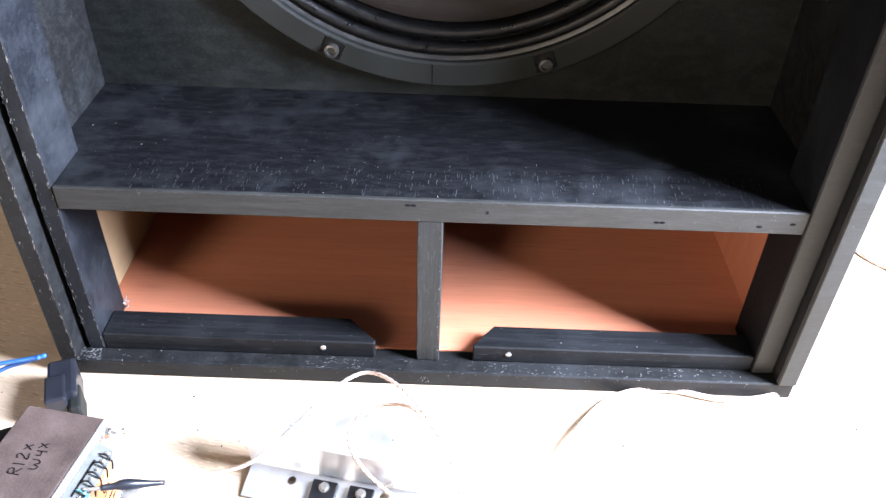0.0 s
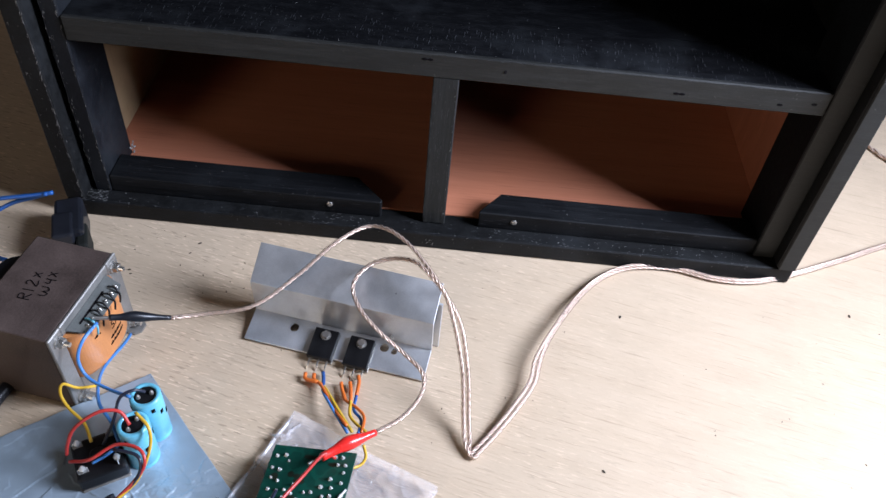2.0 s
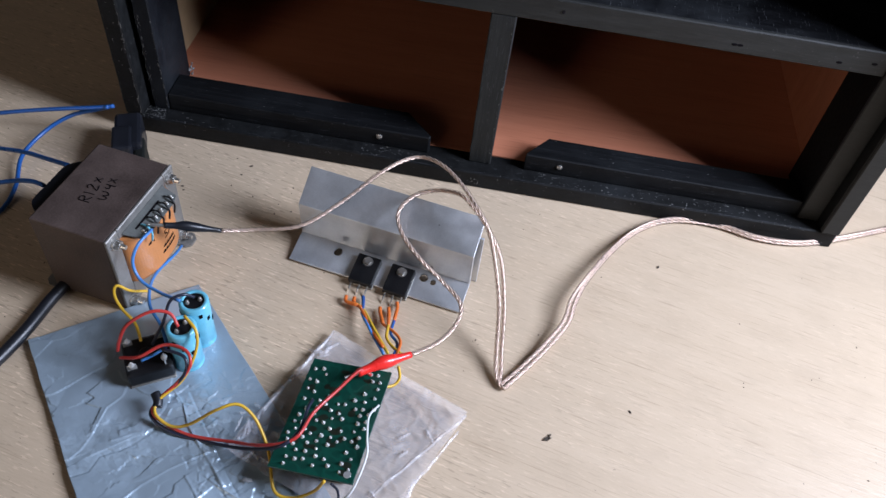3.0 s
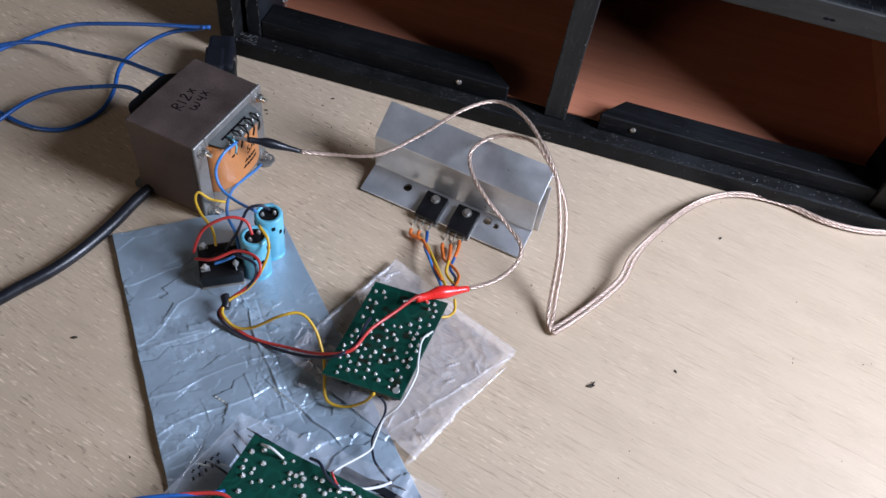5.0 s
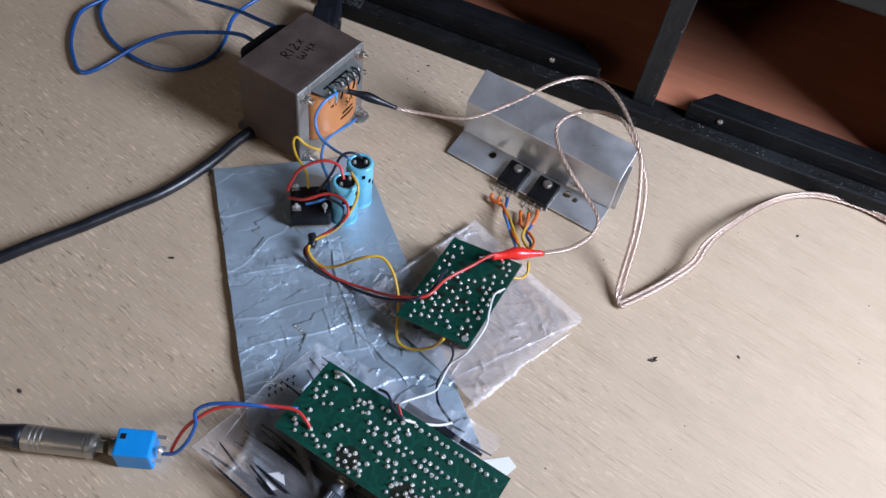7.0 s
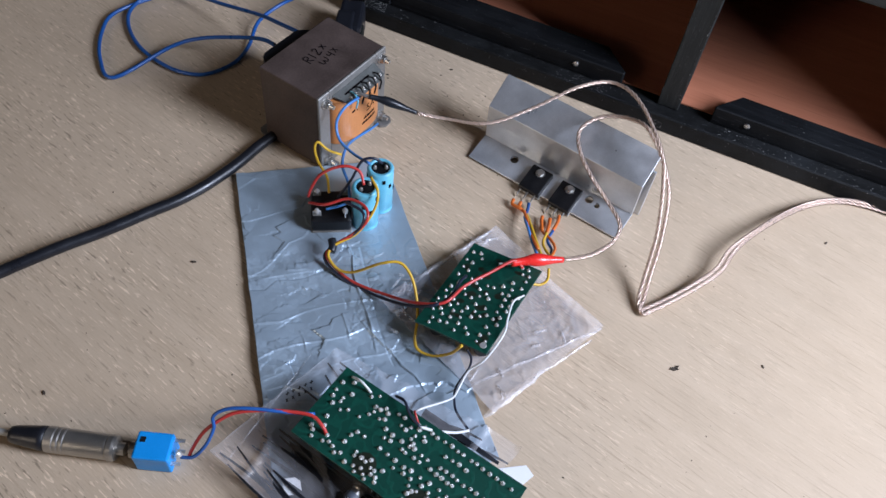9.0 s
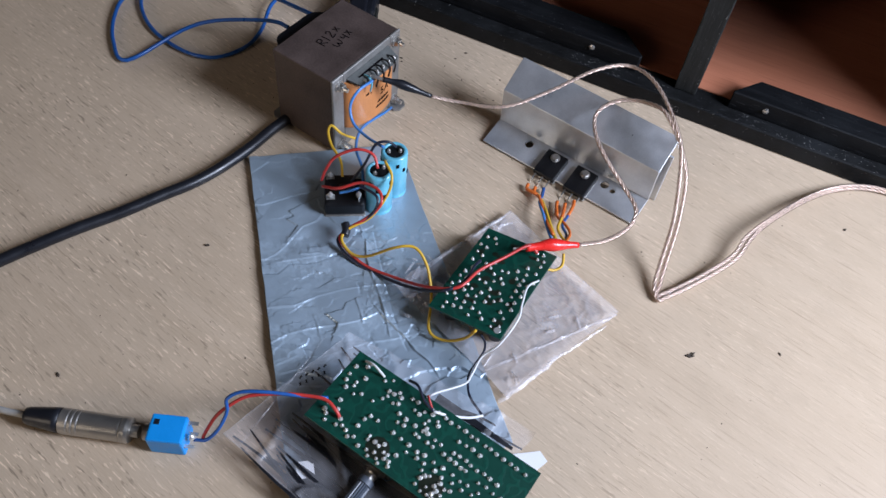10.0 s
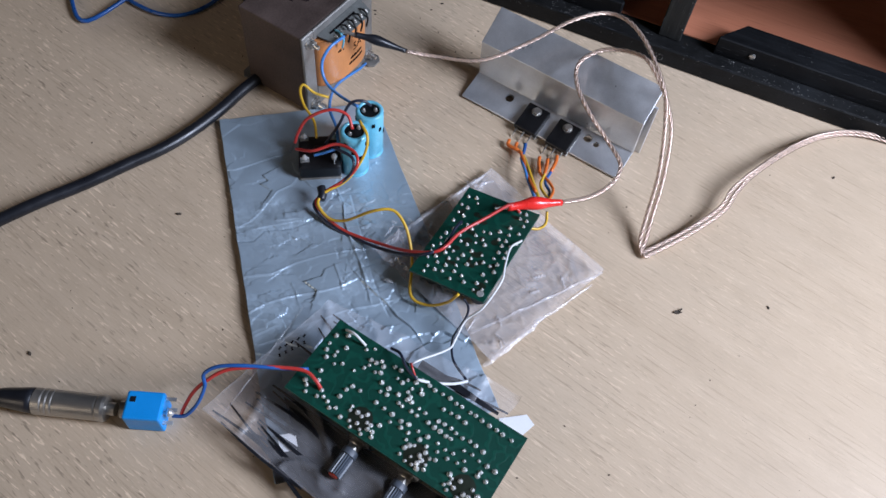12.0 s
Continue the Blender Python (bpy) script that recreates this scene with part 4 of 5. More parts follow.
tagged(part("paper_label", paper, M_PAPER), "small white paper label inside the zip bag", "label")
scrap = prism_bm([(-0.004, -0.353), (0.010, -0.3435), (0.0165, -0.3475), (0.010, -0.362), (0.0, -0.365)], 0.0006, 0.0012)
tagged(part("paper_scrap", scrap, M_PAPER, m=None), "torn white paper scrap beside the long board", "paper")


def strip(a, b, w, name="cable_tie"):
    """A thin tapered black strip lying from a to b."""
    a, b = Vector(a), Vector(b)
    d = (b - a).normalized()
    s = d.cross(Vector((0, 0, 1))).normalized()
    bm = bmesh.new()
    rows = []
    for k in range(9):
        t = k / 8
        p = a.lerp(b, t) + s * 0.002 * math.sin(t * 3 + a.x * 300) + Vector((0, 0, 0.0012 * math.sin(t * 5)))
        ww = w * (0.25 + 0.75 * t)
        rows.append([bm.verts.new(p + s * ww), bm.verts.new(p - s * ww), bm.verts.new(p - s * ww + Vector((0, 0, 0.0009))), bm.verts.new(p + s * ww + Vector((0, 0, 0.0009)))])
    for x, y in zip(rows, rows[1:]):
        for k in range(4):
            bm.faces.new((x[k], x[(k + 1) % 4], y[(k + 1) % 4], y[k]))
    bm.faces.new(rows[0]); bm.faces.new(rows[-1])
    bmesh.ops.recalc_face_normals(bm, faces=bm.faces[:])
    return tagged(part(name, bm, M_BLACK_PLASTIC), "thin black nylon cable tie in the zip bag", "cable tie", "cable ties in the bag")


for a, b in (((-0.155, -0.425, 0.009), (-0.075, -0.440, 0.009)), ((-0.140, -0.410, 0.010), (-0.072, -0.424, 0.010)), ((-0.138, -0.403, 0.011), (-0.070, -0.418, 0.011)),
             ((-0.130, -0.427, 0.010), (-0.062, -0.436, 0.010)), ((-0.132, -0.398, 0.011), (-0.074, -0.410, 0.011)), ((-0.136, -0.407, 0.009), (-0.060, -0.428, 0.009)),
             ((-0.128, -0.419, 0.011), (-0.058, -0.432, 0.011)), ((-0.130, -0.345, 0.010), (-0.075, -0.372, 0.010)), ((-0.126, -0.352, 0.011), (-0.075, -0.380, 0.011)),
             ((-0.135, -0.366, 0.009), (-0.08, -0.385, 0.009)), ((-0.122, -0.338, 0.011), (-0.02, -0.362, 0.011)), ((-0.120, -0.341, 0.009), (0.0, -0.368, 0.009)),
             ((-0.02, -0.346, 0.010), (-0.06, -0.352, 0.012)), ((0.0, -0.352, 0.010), (-0.05, -0.358, 0.012))):
    strip(a, b, 0.0016)
tie_rnd = random.Random(5)
for _ in range(10):
    x, y, z = tie_rnd.uniform(-0.150, -0.118), tie_rnd.uniform(-0.428, -0.392), tie_rnd.uniform(0.009, 0.0115)
    strip((x, y, z), (x + tie_rnd.uniform(0.055, 0.075), y - tie_rnd.uniform(0.010, 0.024), z), 0.0014)
strip((-0.005, -0.3535, 0.0125), (-0.060, -0.3490, 0.0125), 0.0036)
# black sheet: dark bag contents, and the board's shade over them
pouch = prism_bm([(-0.124, -0.398), (-0.010, -0.412), (-0.022, -0.448), (-0.084, -0.438)], 0.0055, 0.0075, 0.0006)
tagged(part("contents_and_shade", pouch, M_BLACK_PLASTIC), "flat black sheet in the zip bag, for dark contents and shade", "pouch")
part_bm = join_bm(*[moved(box_bm(-0.0012, -0.0003, 0, 0.0012, 0.0003, 0.0002), pose(-0.1385 + 0.0022 * i + 0.0022 * j, -0.3755 + 0.0034 * i - 0.0040 * j, 0.0158, 0, 0, 60 + 50 * ((i * 3 + j + k) % 3)))
                    for i in range(5) for j in range(2) for k in range(2)])
tagged(part("bag_print", part_bm, M_INK), "small rows of unreadable black print on the bag", "print")

# ---- heatsink ----
hs = thing("heatsink", pose(-0.128, -0.1232, 0.0, 0, 0, -9.55), "folded aluminium heatsink plate with drilled holes", "heatsink")
HL, PT = 0.1345, 0.0022
profile = [(0.0, 0.0004), (0.0245, 0.0062), (0.0255, 0.0075), (0.0224, 0.0405), (0.0460, 0.0560)]


def folded_bm(line, length, t):
    bm = bmesh.new()
    pts = [Vector(p) for p in line]
    off = []
    for i, p in enumerate(pts):
        d = (pts[min(i + 1, len(pts) - 1)] - pts[max(i - 1, 0)]).normalized()
        off.append(p + Vector((-d.y, d.x)) * t)
    loop = pts + off[::-1]
    a = [bm.verts.new((0, y, z)) for y, z in loop]
    b = [bm.verts.new((length, y, z)) for y, z in loop]
    k = len(loop)
    for i in range(k):
        bm.faces.new((a[i], a[(i + 1) % k], b[(i + 1) % k], b[i]))
    h = len(pts)
    for i in range(h - 1):
        bm.faces.new((a[i], a[i + 1], a[k - 2 - i], a[k - 1 - i]))
        bm.faces.new((b[i], b[i + 1], b[k - 2 - i], b[k - 1 - i]))
    bmesh.ops.recalc_face_normals(bm, faces=bm.faces[:])
    bmesh.ops.bevel(bm, geom=bm.edges[:], offset=0.00025, segments=1, affect="EDGES")
    return bm


plate = part("plate", folded_bm(profile, HL, PT), M_ALU, hs)
SL = math.degrees(math.atan2(0.0058, 0.0245))
for u, v, r in ((0.0327, 0.0167, 0.0034), (0.1008, 0.0175, 0.0034), (0.1085, 0.0160, 0.0023)):
    cut(plate, [moved(lathe_bm([(0, -0.01), (r, -0.01), (r, 0.012), (0, 0.012)], 24), pose(u, v, 0.004, SL, 0, 0))])
plate.data.materials.clear()
plate.data.materials.append(M_ALU)
part("leg", folded_bm([(0.0350, 0.0003), (0.0355, 0.0478)], HL + 0.0030, 0.0020), M_ALU, hs)
part("punch_mark", moved(box_bm(-0.0014, -0.0004, -0.0003, 0.0014, 0.0004, 0.0006), pose(0.066, 0.0232, 0.0265, 84, 0, 0)), M_INK, hs)

# ---- power transistors ----
tm = pose(-0.128, -0.1232, 0.0, 0, 0, -9.55)


def transistor(u):
    m = tm @ pose(u, 0.0136, 0.0051, SL, 0, 0) @ Matrix.Scale(1.16, 4)
    t = thing("power_transistor", m, "black power transistor bolted to the heatsink", "transistor", "transistors on the heatsink")
    body = join_bm(box_bm(-0.0078, -0.0155, 0.0010, 0.0078, 0.0045, 0.0050, 0.0005))
    part("package", body, M_EPOXY, t)
    part("tab", box_bm(-0.0070, -0.0158, -0.0004, 0.0082, 0.0042, 0.0008, 0.0002), M_NICKEL, t, "tinned metal tab")
    part("screw", join_bm(lathe_bm([(0.0, 0.0056), (0.0033, 0.0056), (0.0033, 0.0051), (0.0, 0.0051)], 16), lathe_bm([(0.0, 0.0074), (0.0022, 0.0074), (0.0025, 0.0068), (0.0025, 0.0056), (0, 0.0056)], 6)), M_ZINC, t)
    for dx in (-0.00545, 0.0, 0.00545):
        part("lead", tube_bm([(dx, -0.0150, 0.0028), (dx, -0.0195, 0.0026), (dx - 0.0004, -0.0235, 0.0), (dx - 0.001, -0.0300, -0.0030)], 0.00055, 6, 4), M_NICKEL, t, "tinned lead")
    return t


transistor(0.0583)
transistor(0.0850)

# ---- rectifier and capacitors ----
rc = thing("bridge_rectifier", pose(-0.1905, -0.2335, 0.0016, 0, 0, 31), "black square bridge rectifier on a metal base", "rectifier")
part("case", box_bm(-0.0145, -0.0145, 0.0035, 0.0145, 0.0145, 0.0165, 0.0026, 3), M_EPOXY, rc)
part("base_plate", box_bm(-0.0145, -0.0145, 0.0, 0.0145, 0.0145, 0.0037, 0.0006), M_BRACKET, rc, "bare metal base")
part("mounting_boss", lathe_bm([(0.0, 0.0172), (0.0045, 0.0172), (0.0055, 0.0160)], 20), M_BLACK_PLASTIC, rc)
for x, y, w in ((-0.010, -0.0095, 0), (0.010, -0.0095, 90), (-0.010, 0.0095, 0), (0.010, 0.0095, 0)):
    part("blade", moved(join_bm(box_bm(-0.003, -0.0004, 0.0150, 0.003, 0.0004, 0.0215, 0.0002), lathe_bm([(0.0018, 0.019), (0.0022, 0.0212), (0.001, 0.0235), (0, 0.024)], 8)), pose(x, y, 0, 0, 0, w)), M_SOLDER, rc, "tinned blade with solder")


def capacitor(x, y, h, r, lean, turn):
    c = thing("capacitor", pose(x, y, 0.0014, lean[0], lean[1], turn), "tall light blue electrolytic capacitor standing on end", "capacitor", "capacitors on the foil")
    part("sleeve", lathe_bm([(0, 0), (r - 0.001, 0), (r, 0.001), (r, 0.004), (r - 0.0006, 0.0052), (r, 0.0064), (r, h - 0.001), (r - 0.0008, h), (r - 0.0028, h + 0.0002), (r - 0.0030, h - 0.0012)], 32), M_BLUE_SLEEVE, c, smooth=True)
    part("bung", lathe_bm([(r - 0.0029, h - 0.002), (r - 0.0029, h - 0.0010), (0, h - 0.0009)], 32), M_EPOXY, c, "black rubber bung")
    for dx in (-0.004, 0.004):
        part("terminal", moved(lathe_bm([(0.0015, 0), (0.0013, 0.0014), (0.0008, 0.0026), (0, 0.0030)], 10), pose(dx, 0.0008 * (1 if dx > 0 else -1), h - 0.0010)), M_BRACKET, c, "soldered terminal", smooth=True)
    for k in range(7):
        a = math.radians(200 + 31 * k)
        part("print_bar", moved(box_bm(-0.0011, -0.0002, 0, 0.0011, 0.0002, 0.0034), pose((r + 0.0001) * math.cos(a), (r + 0.0001) * math.sin(a), h - 0.008 - 0.006 * (k % 3), 0, 0, math.degrees(a) + 90)), M_INK, c)
    return c


capacitor(-0.1656, -0.2052, 0.0436, 0.0096, (0, 0), 20)
capacitor(-0.1672, -0.2246, 0.0412, 0.0096, (0, 0), 60)

# ---- circuit boards ----
dome = None


def solder_dots(board, spots):
    global dome
    for x, y, s, a in spots:
        m = pose(x, y, 0.0016, 0, 0, a) @ Matrix.Diagonal((s, s, s * 1.1, 1))
        if dome is None:
            dome = part("solder_joint", lathe_bm([(0.0016, 0.0), (0.0013, 0.0005), (0.0006, 0.0013), (0.0003, 0.0022), (0.0, 0.0024)], 9), M_SOLDER, board, "shiny solder joint", smooth=True, m=m)
        else:
            share(dome, m, board)


def scatter(w, d, count, gap, seed, rows=0.0):
    rnd = random.Random(seed)
    out = []
    tries = 0
    while len(out) < count and tries < 20000:
        tries += 1
        x, y = rnd.uniform(0.003, w - 0.003), rnd.uniform(0.003, d - 0.003)
        if rnd.random() < 0.4:
            x = rnd.choice((0.005, 0.009, w - 0.010, w - 0.005))
        if 0.012 < x < w - 0.013 and (y > 0.055 or y < 0.006):
            continue
        if rows:
            y = round(y / rows) * rows
            x = round(x / 0.0025) * 0.0025
            if y < 0.003 or y > d - 0.003:
                continue
        x += rnd.gauss(0, 0.0003)
        if all((x - q[0]) ** 2 + (y - q[1]) ** 2 > gap * gap for q in out):
            out.append((x, y, rnd.uniform(0.65, 0.98), rnd.uniform(0, 360)))
    return out


def plane_pose(o, px, py):
    """The pose whose x runs from o to px and whose y lies towards py."""
    o, px, py = Vector(o), Vector(px), Vector(py)
    x = (px - o).normalized()
    z = x.cross(py - o).normalized()
    return Matrix.Translation(o) @ Matrix((x, z.cross(x), z)).transposed().to_4x4()


# the amplifier board
A0, A1, A3 = (-0.0915, -0.2960, 0.0215), (-0.0390, -0.3010, 0.0290), (-0.0840, -0.2175, 0.0195)
amp_m = plane_pose(A0, A1, A3)
amp = thing("amplifier_board", amp_m, "small green circuit board, solder side up, wired", "circuit board")
AW, AD = 0.0530, 0.0795
board = part("board", box_bm(0, 0, 0, AW, AD, 0.0015, 0.0001), M_BOARD, amp)
solder_dots(amp, scatter(AW, AD, 80, 0.0044, 11))
part("mounting_pad", moved(lathe_bm([(0.0, 0.0018), (0.0022, 0.0018), (0.0024, 0.0015)], 14), pose(AW - 0.005, 0.005, 0)), M_SOLDER, amp)
for x, y, r, h in ((0.010, 0.012, 0.0055, 0.0145), (0.042, 0.015, 0.0055, 0.0195), (0.012, 0.066, 0.0055, 0.0130), (0.038, 0.064, 0.005, 0.0150)):
    part("component", moved(lathe_bm([(0, 0), (r, 0), (r, -h), (0, -h)], 16), pose(x, y, -0.0001)), M_BLACK_PLASTIC, amp)
for x, y, w, d, h in ((0.024, 0.030, 0.012, 0.004, 0.006), (0.030, 0.050, 0.008, 0.004, 0.007), (0.015, 0.042, 0.010, 0.003, 0.004)):
    part("component", box_bm(x, y, -h, x + w, y + d, -0.0001, 0.0004), M_EPOXY, amp)

edge_rnd = random.Random(17)
for k in range(9):
    y = 0.006 + 0.0085 * k + edge_rnd.uniform(-0.002, 0.002)
    w, d, h = edge_rnd.uniform(0.0015, 0.0035), edge_rnd.uniform(0.002, 0.005), edge_rnd.uniform(0.003, 0.008)
    part("component", box_bm(-0.0012, y, -h, w, y + d, -0.0002, 0.0004), M_EPOXY if k % 3 else M_DEBRIS, amp)
for k in range(26):
    x, y = edge_rnd.uniform(0.004, AW - 0.004), edge_rnd.uniform(0.004, AD - 0.004)
    part("flux_patch", moved(lathe_bm([(0, 0.00168), (0.0018, 0.00164), (0.0026, 0.00156)], 9), pose(x, y, 0) @ Matrix.Diagonal((edge_rnd.uniform(0.6, 1.5), edge_rnd.uniform(0.5, 1.0), 1, 1))), M_FLUX, amp)

# the tone board
tone_m = plane_pose((-0.1195, -0.4005, 0.0285), (0.0075, -0.4200, 0.0285), (-0.1105, -0.3492, 0.0285))
tone = thing("tone_control_board", tone_m, "long green circuit board, solder side up, with knobs", "circuit board")
TW, TD = 0.1285, 0.0520
part("board", box_bm(0, 0, 0, TW, TD, 0.0015, 0.0001), M_BOARD, tone)
dots = []
rnd = random.Random(4)
for cx, cy, w, d, cnt in ((0.018, 0.012, 0.026, 0.018, 14), (0.020, 0.038, 0.034, 0.022, 20), (0.050, 0.040, 0.030, 0.016, 14), (0.046, 0.008, 0.024, 0.012, 17), (0.083, 0.008, 0.020, 0.012, 17), (0.113, 0.007, 0.020, 0.010, 14)):
    for _ in range(cnt * 6):
        if cnt <= 0:
            break
        p = (cx + rnd.uniform(-w, w) / 2, cy + rnd.uniform(-d, d) / 2)
        if 0.003 < p[0] < TW - 0.003 and 0.002 < p[1] < TD - 0.002 and all((p[0] - q[0]) ** 2 + (p[1] - q[1]) ** 2 > 0.0026 ** 2 for q in dots):
            dots.append((*p, rnd.uniform(0.68, 1.08), rnd.uniform(0, 360)))
            cnt -= 1
for y0, y1, xa, xb, step in ((0.047, 0.046, 0.062, 0.122, 0.0045), (0.040, 0.040, 0.060, 0.100, 0.0050), (0.033, 0.032, 0.040, 0.112, 0.0042), (0.029, 0.028, 0.038, 0.095, 0.0040), (0.022, 0.021, 0.030, 0.120, 0.0058), (0.017, 0.018, 0.060, 0.122, 0.0062), (0.026, 0.026, 0.098, 0.124, 0.005)):
    x = xa
    while x < xb:
        f = (x - xa) / (xb - xa)
        p = (x + rnd.gauss(0, 0.0005), y0 + (y1 - y0) * f + rnd.gauss(0, 0.0004))
        if all((p[0] - q[0]) ** 2 + (p[1] - q[1]) ** 2 > 0.0025 ** 2 for q in dots) and rnd.random() > 0.14:
            dots.append((*p, rnd.uniform(0.68, 1.08), rnd.uniform(0, 360)))
        x += step
solder_dots(tone, dots)
for x in (0.046, 0.083, 0.113):
    part("flux_patch", moved(lathe_bm([(0, 0.00175), (0.005, 0.0017), (0.0072, 0.0016)], 11), pose(x, 0.009, 0)), M_FLUX, tone)


def pot(x):
    k = part("potentiometer", box_bm(x - 0.008, 0.004, -0.0210, x + 0.008, 0.020, -0.0004, 0.001), M_BRACKET, tone, "metal-cased potentiometer")
    axis = pose(x, 0.004, -0.0105, 90, 0, 0)
    part("bush", moved(lathe_bm([(0, 0), (0.0042, 0), (0.0042, 0.004), (0.0036, 0.0042), (0.0042, 0.0046), (0.0036, 0.005), (0.0042, 0.0054), (0.0036, 0.006), (0.0036, 0.009), (0, 0.009)], 20), axis), M_NICKEL, k)
    part("nut", moved(lathe_bm([(0.0036, 0.0008), (0.0068, 0.0008), (0.0068, 0.0030), (0.0036, 0.0030)], 6), axis), M_ZINC, k)
    prof = bmesh.new()
    ring0, ring1 = [], []
    for i in range(36):
        a = 2 * math.pi * i / 36
        r = 0.0044 if i % 2 else 0.0036
        ring0.append(prof.verts.new((r * math.cos(a), r * math.sin(a), 0.0125)))
        ring1.append(prof.verts.new((r * math.cos(a), r * math.sin(a), 0.0255)))
    for i in range(36):
        prof.faces.new((ring0[i], ring0[(i + 1) % 36], ring1[(i + 1) % 36], ring1[i]))
    prof.faces.new(ring1)
    body = join_bm(prof, lathe_bm([(0, 0.0090), (0.0048, 0.0090), (0.0048, 0.0127), (0, 0.0127)], 24))
    bmesh.ops.recalc_face_normals(body, faces=body.faces[:])
    part("shaft", moved(body, axis), M_POT, k, "grey splined plastic shaft")
    part("pointer", moved(lathe_bm([(0.0030, 0.0256), (0.0028, 0.0262), (0, 0.0262)], 16), axis), M_RED_TIP, k, "red shaft tip")


pot(0.050)
pot(0.083)
pot(0.114)
for x, y, r, h in ((0.020, 0.040, 0.006, 0.0195), (0.045, 0.042, 0.005, 0.0180), (0.100, 0.040, 0.006, 0.0195), (0.120, 0.040, 0.005, 0.0180)):
    part("component", moved(lathe_bm([(0, 0), (r, 0), (r, -h), (0, -h)], 16), pose(x, y, -0.0001)), M_BLACK_PLASTIC, tone)

# ---- input jack and plug ----
jk = thing("jack_socket", pose(-0.1878, -0.4400, 0.0, 0, 0, 21.5), "bright blue plastic jack socket with solder pins", "socket")
part("case", box_bm(-0.0105, -0.0085, 0.0, 0.0105, 0.0085, 0.0180, 0.0012, 2), M_BLUE_JACK, jk)
# black block on the case top, painting the dark of a notch
part("notch", box_bm(-0.0080, 0.0015, 0.0178, -0.0050, 0.0048, 0.0183), M_BLACK_PLASTIC, jk)
part("collar", moved(lathe_bm([(0.0, -0.0145), (0.0050, -0.0145), (0.0050, -0.012), (0.0062, -0.012), (0.0062, -0.0104), (0.0, -0.0104)], 20), pose(0, 0, 0.0088, 0, 90, 0)), M_NICKEL, jk)
for y, z in ((0.006, 0.014), (-0.002, 0.013), (-0.0065, 0.010), (0.002, 0.008)):
    part("pin", box_bm(0.0100, y - 0.0011, z, 0.0165, y + 0.0011, z + 0.0005, 0.0001), M_SOLDER, jk, "tinned pin")
part("solder_lump", moved(lathe_bm([(0.0024, 0), (0.0022, 0.0012), (0.001, 0.0026), (0, 0.003)], 10), pose(0.0140, -0.002, 0.0132)), M_SOLDER, jk, smooth=True)

pl = thing("jack_plug", pose(-0.2045, -0.4466, 0.0080, 0, 0, 19.2), "satin nickel jack plug with a black boot", "plug")
lay = pose(0, 0, 0, 0, -90, 0) @ Matrix.Diagonal((0.93, 0.93, 1.08, 1))
part("barrel", moved(lathe_bm([(0.0, 0.0), (0.0040, 0.0), (0.0040, 0.0040), (0.0078, 0.0045), (0.0084, 0.006), (0.0084, 0.0085), (0.0079, 0.0092), (0.0081, 0.010), (0.0082, 0.031),
                              (0.0079, 0.0315), (0.0083, 0.0322), (0.0083, 0.0336), (0.0079, 0.0343), (0.0083, 0.0350), (0.0083, 0.0364), (0.0079, 0.0371), (0.0083, 0.0378), (0.0083, 0.0420), (0.0, 0.0420)], 96), lay), M_NICKEL, pl, smooth=False)
part("boot", moved(lathe_bm([(0.0, 0.0420), (0.0080, 0.0421), (0.0079, 0.046), (0.0076, 0.0475), (0.0058, 0.060), (0.0050, 0.0622), (0.0045, 0.0625), (0.0, 0.0625)], 28), lay), M_BLACK_PLASTIC, pl, "black rubber strain relief", smooth=True)
part("cable", tube_bm([(-0.066, 0, 0), (-0.085, 0.002, -0.002), (-0.11, 0.008, -0.0055), (-0.15, 0.012, -0.0058), (-0.22, 0.004, -0.0058)], 0.0021, 8, 6), M_LIGHTGREY, pl, "light grey cable", smooth=True)

# ---- crocodile clips ----
def croc(name, pts, material, label, fat=1.0):
    a, b, c = [Vector(p) for p in pts]
    line = smooth_line([a, a.lerp(b, 0.5), b, b.lerp(c, 0.5), c], 5)
    k = len(line)
    radii = []
    for i in range(k):
        t = i / (k - 1)
        radii.append(fat * (0.0027 + 0.0019 * math.exp(-((t - 0.55) / 0.20) ** 2) - 0.0006 * max(0, t - 0.7) / 0.3))
    o = thing(name, Matrix.Identity(4), label, "clip", "crocodile clips")
    part("boot", tube_on(bmesh.new(), line, 0.003, 12, radii), material, o, smooth=True)
    d = (a - b).normalized()
    s = d.cross(Vector((0, 0, 1))).normalized()
    part("jaw", tube_bm([a + d * 0.009 + s * 0.0004, a + d * 0.004, a - d * 0.004], 0.0012, 8, 3), M_NICKEL, o, "bare metal jaw")
    return o


croc("crocodile_clip", [(-0.197, -0.165, 0.066), (-0.185, -0.16, 0.063), (-0.164, -0.152, 0.055)], M_BLACK_PLASTIC, "black crocodile clip on a transformer tag", 0.78)
croc("crocodile_clip", [(-0.052, -0.23, 0.034), (-0.039, -0.219, 0.033), (-0.022, -0.207, 0.03)], M_REDCLIP, "red crocodile clip on the small board's edge")

# ---- speaker cable ----
RUN = [(0.041, -0.2015, 0.003), (0.0459, -0.1962, 0.003), (0.0564, -0.1825, 0.004), (0.0696, -0.1634, 0.006), (0.0816, -0.1426, 0.009), (0.0858, -0.1236, 0.011),
       (0.0957, -0.0998, 0.010), (0.1145, -0.0644, 0.007), (0.1335, -0.0374, 0.004), (0.1539, -0.0205, 0.003), (0.1756, -0.0132, 0.003)]
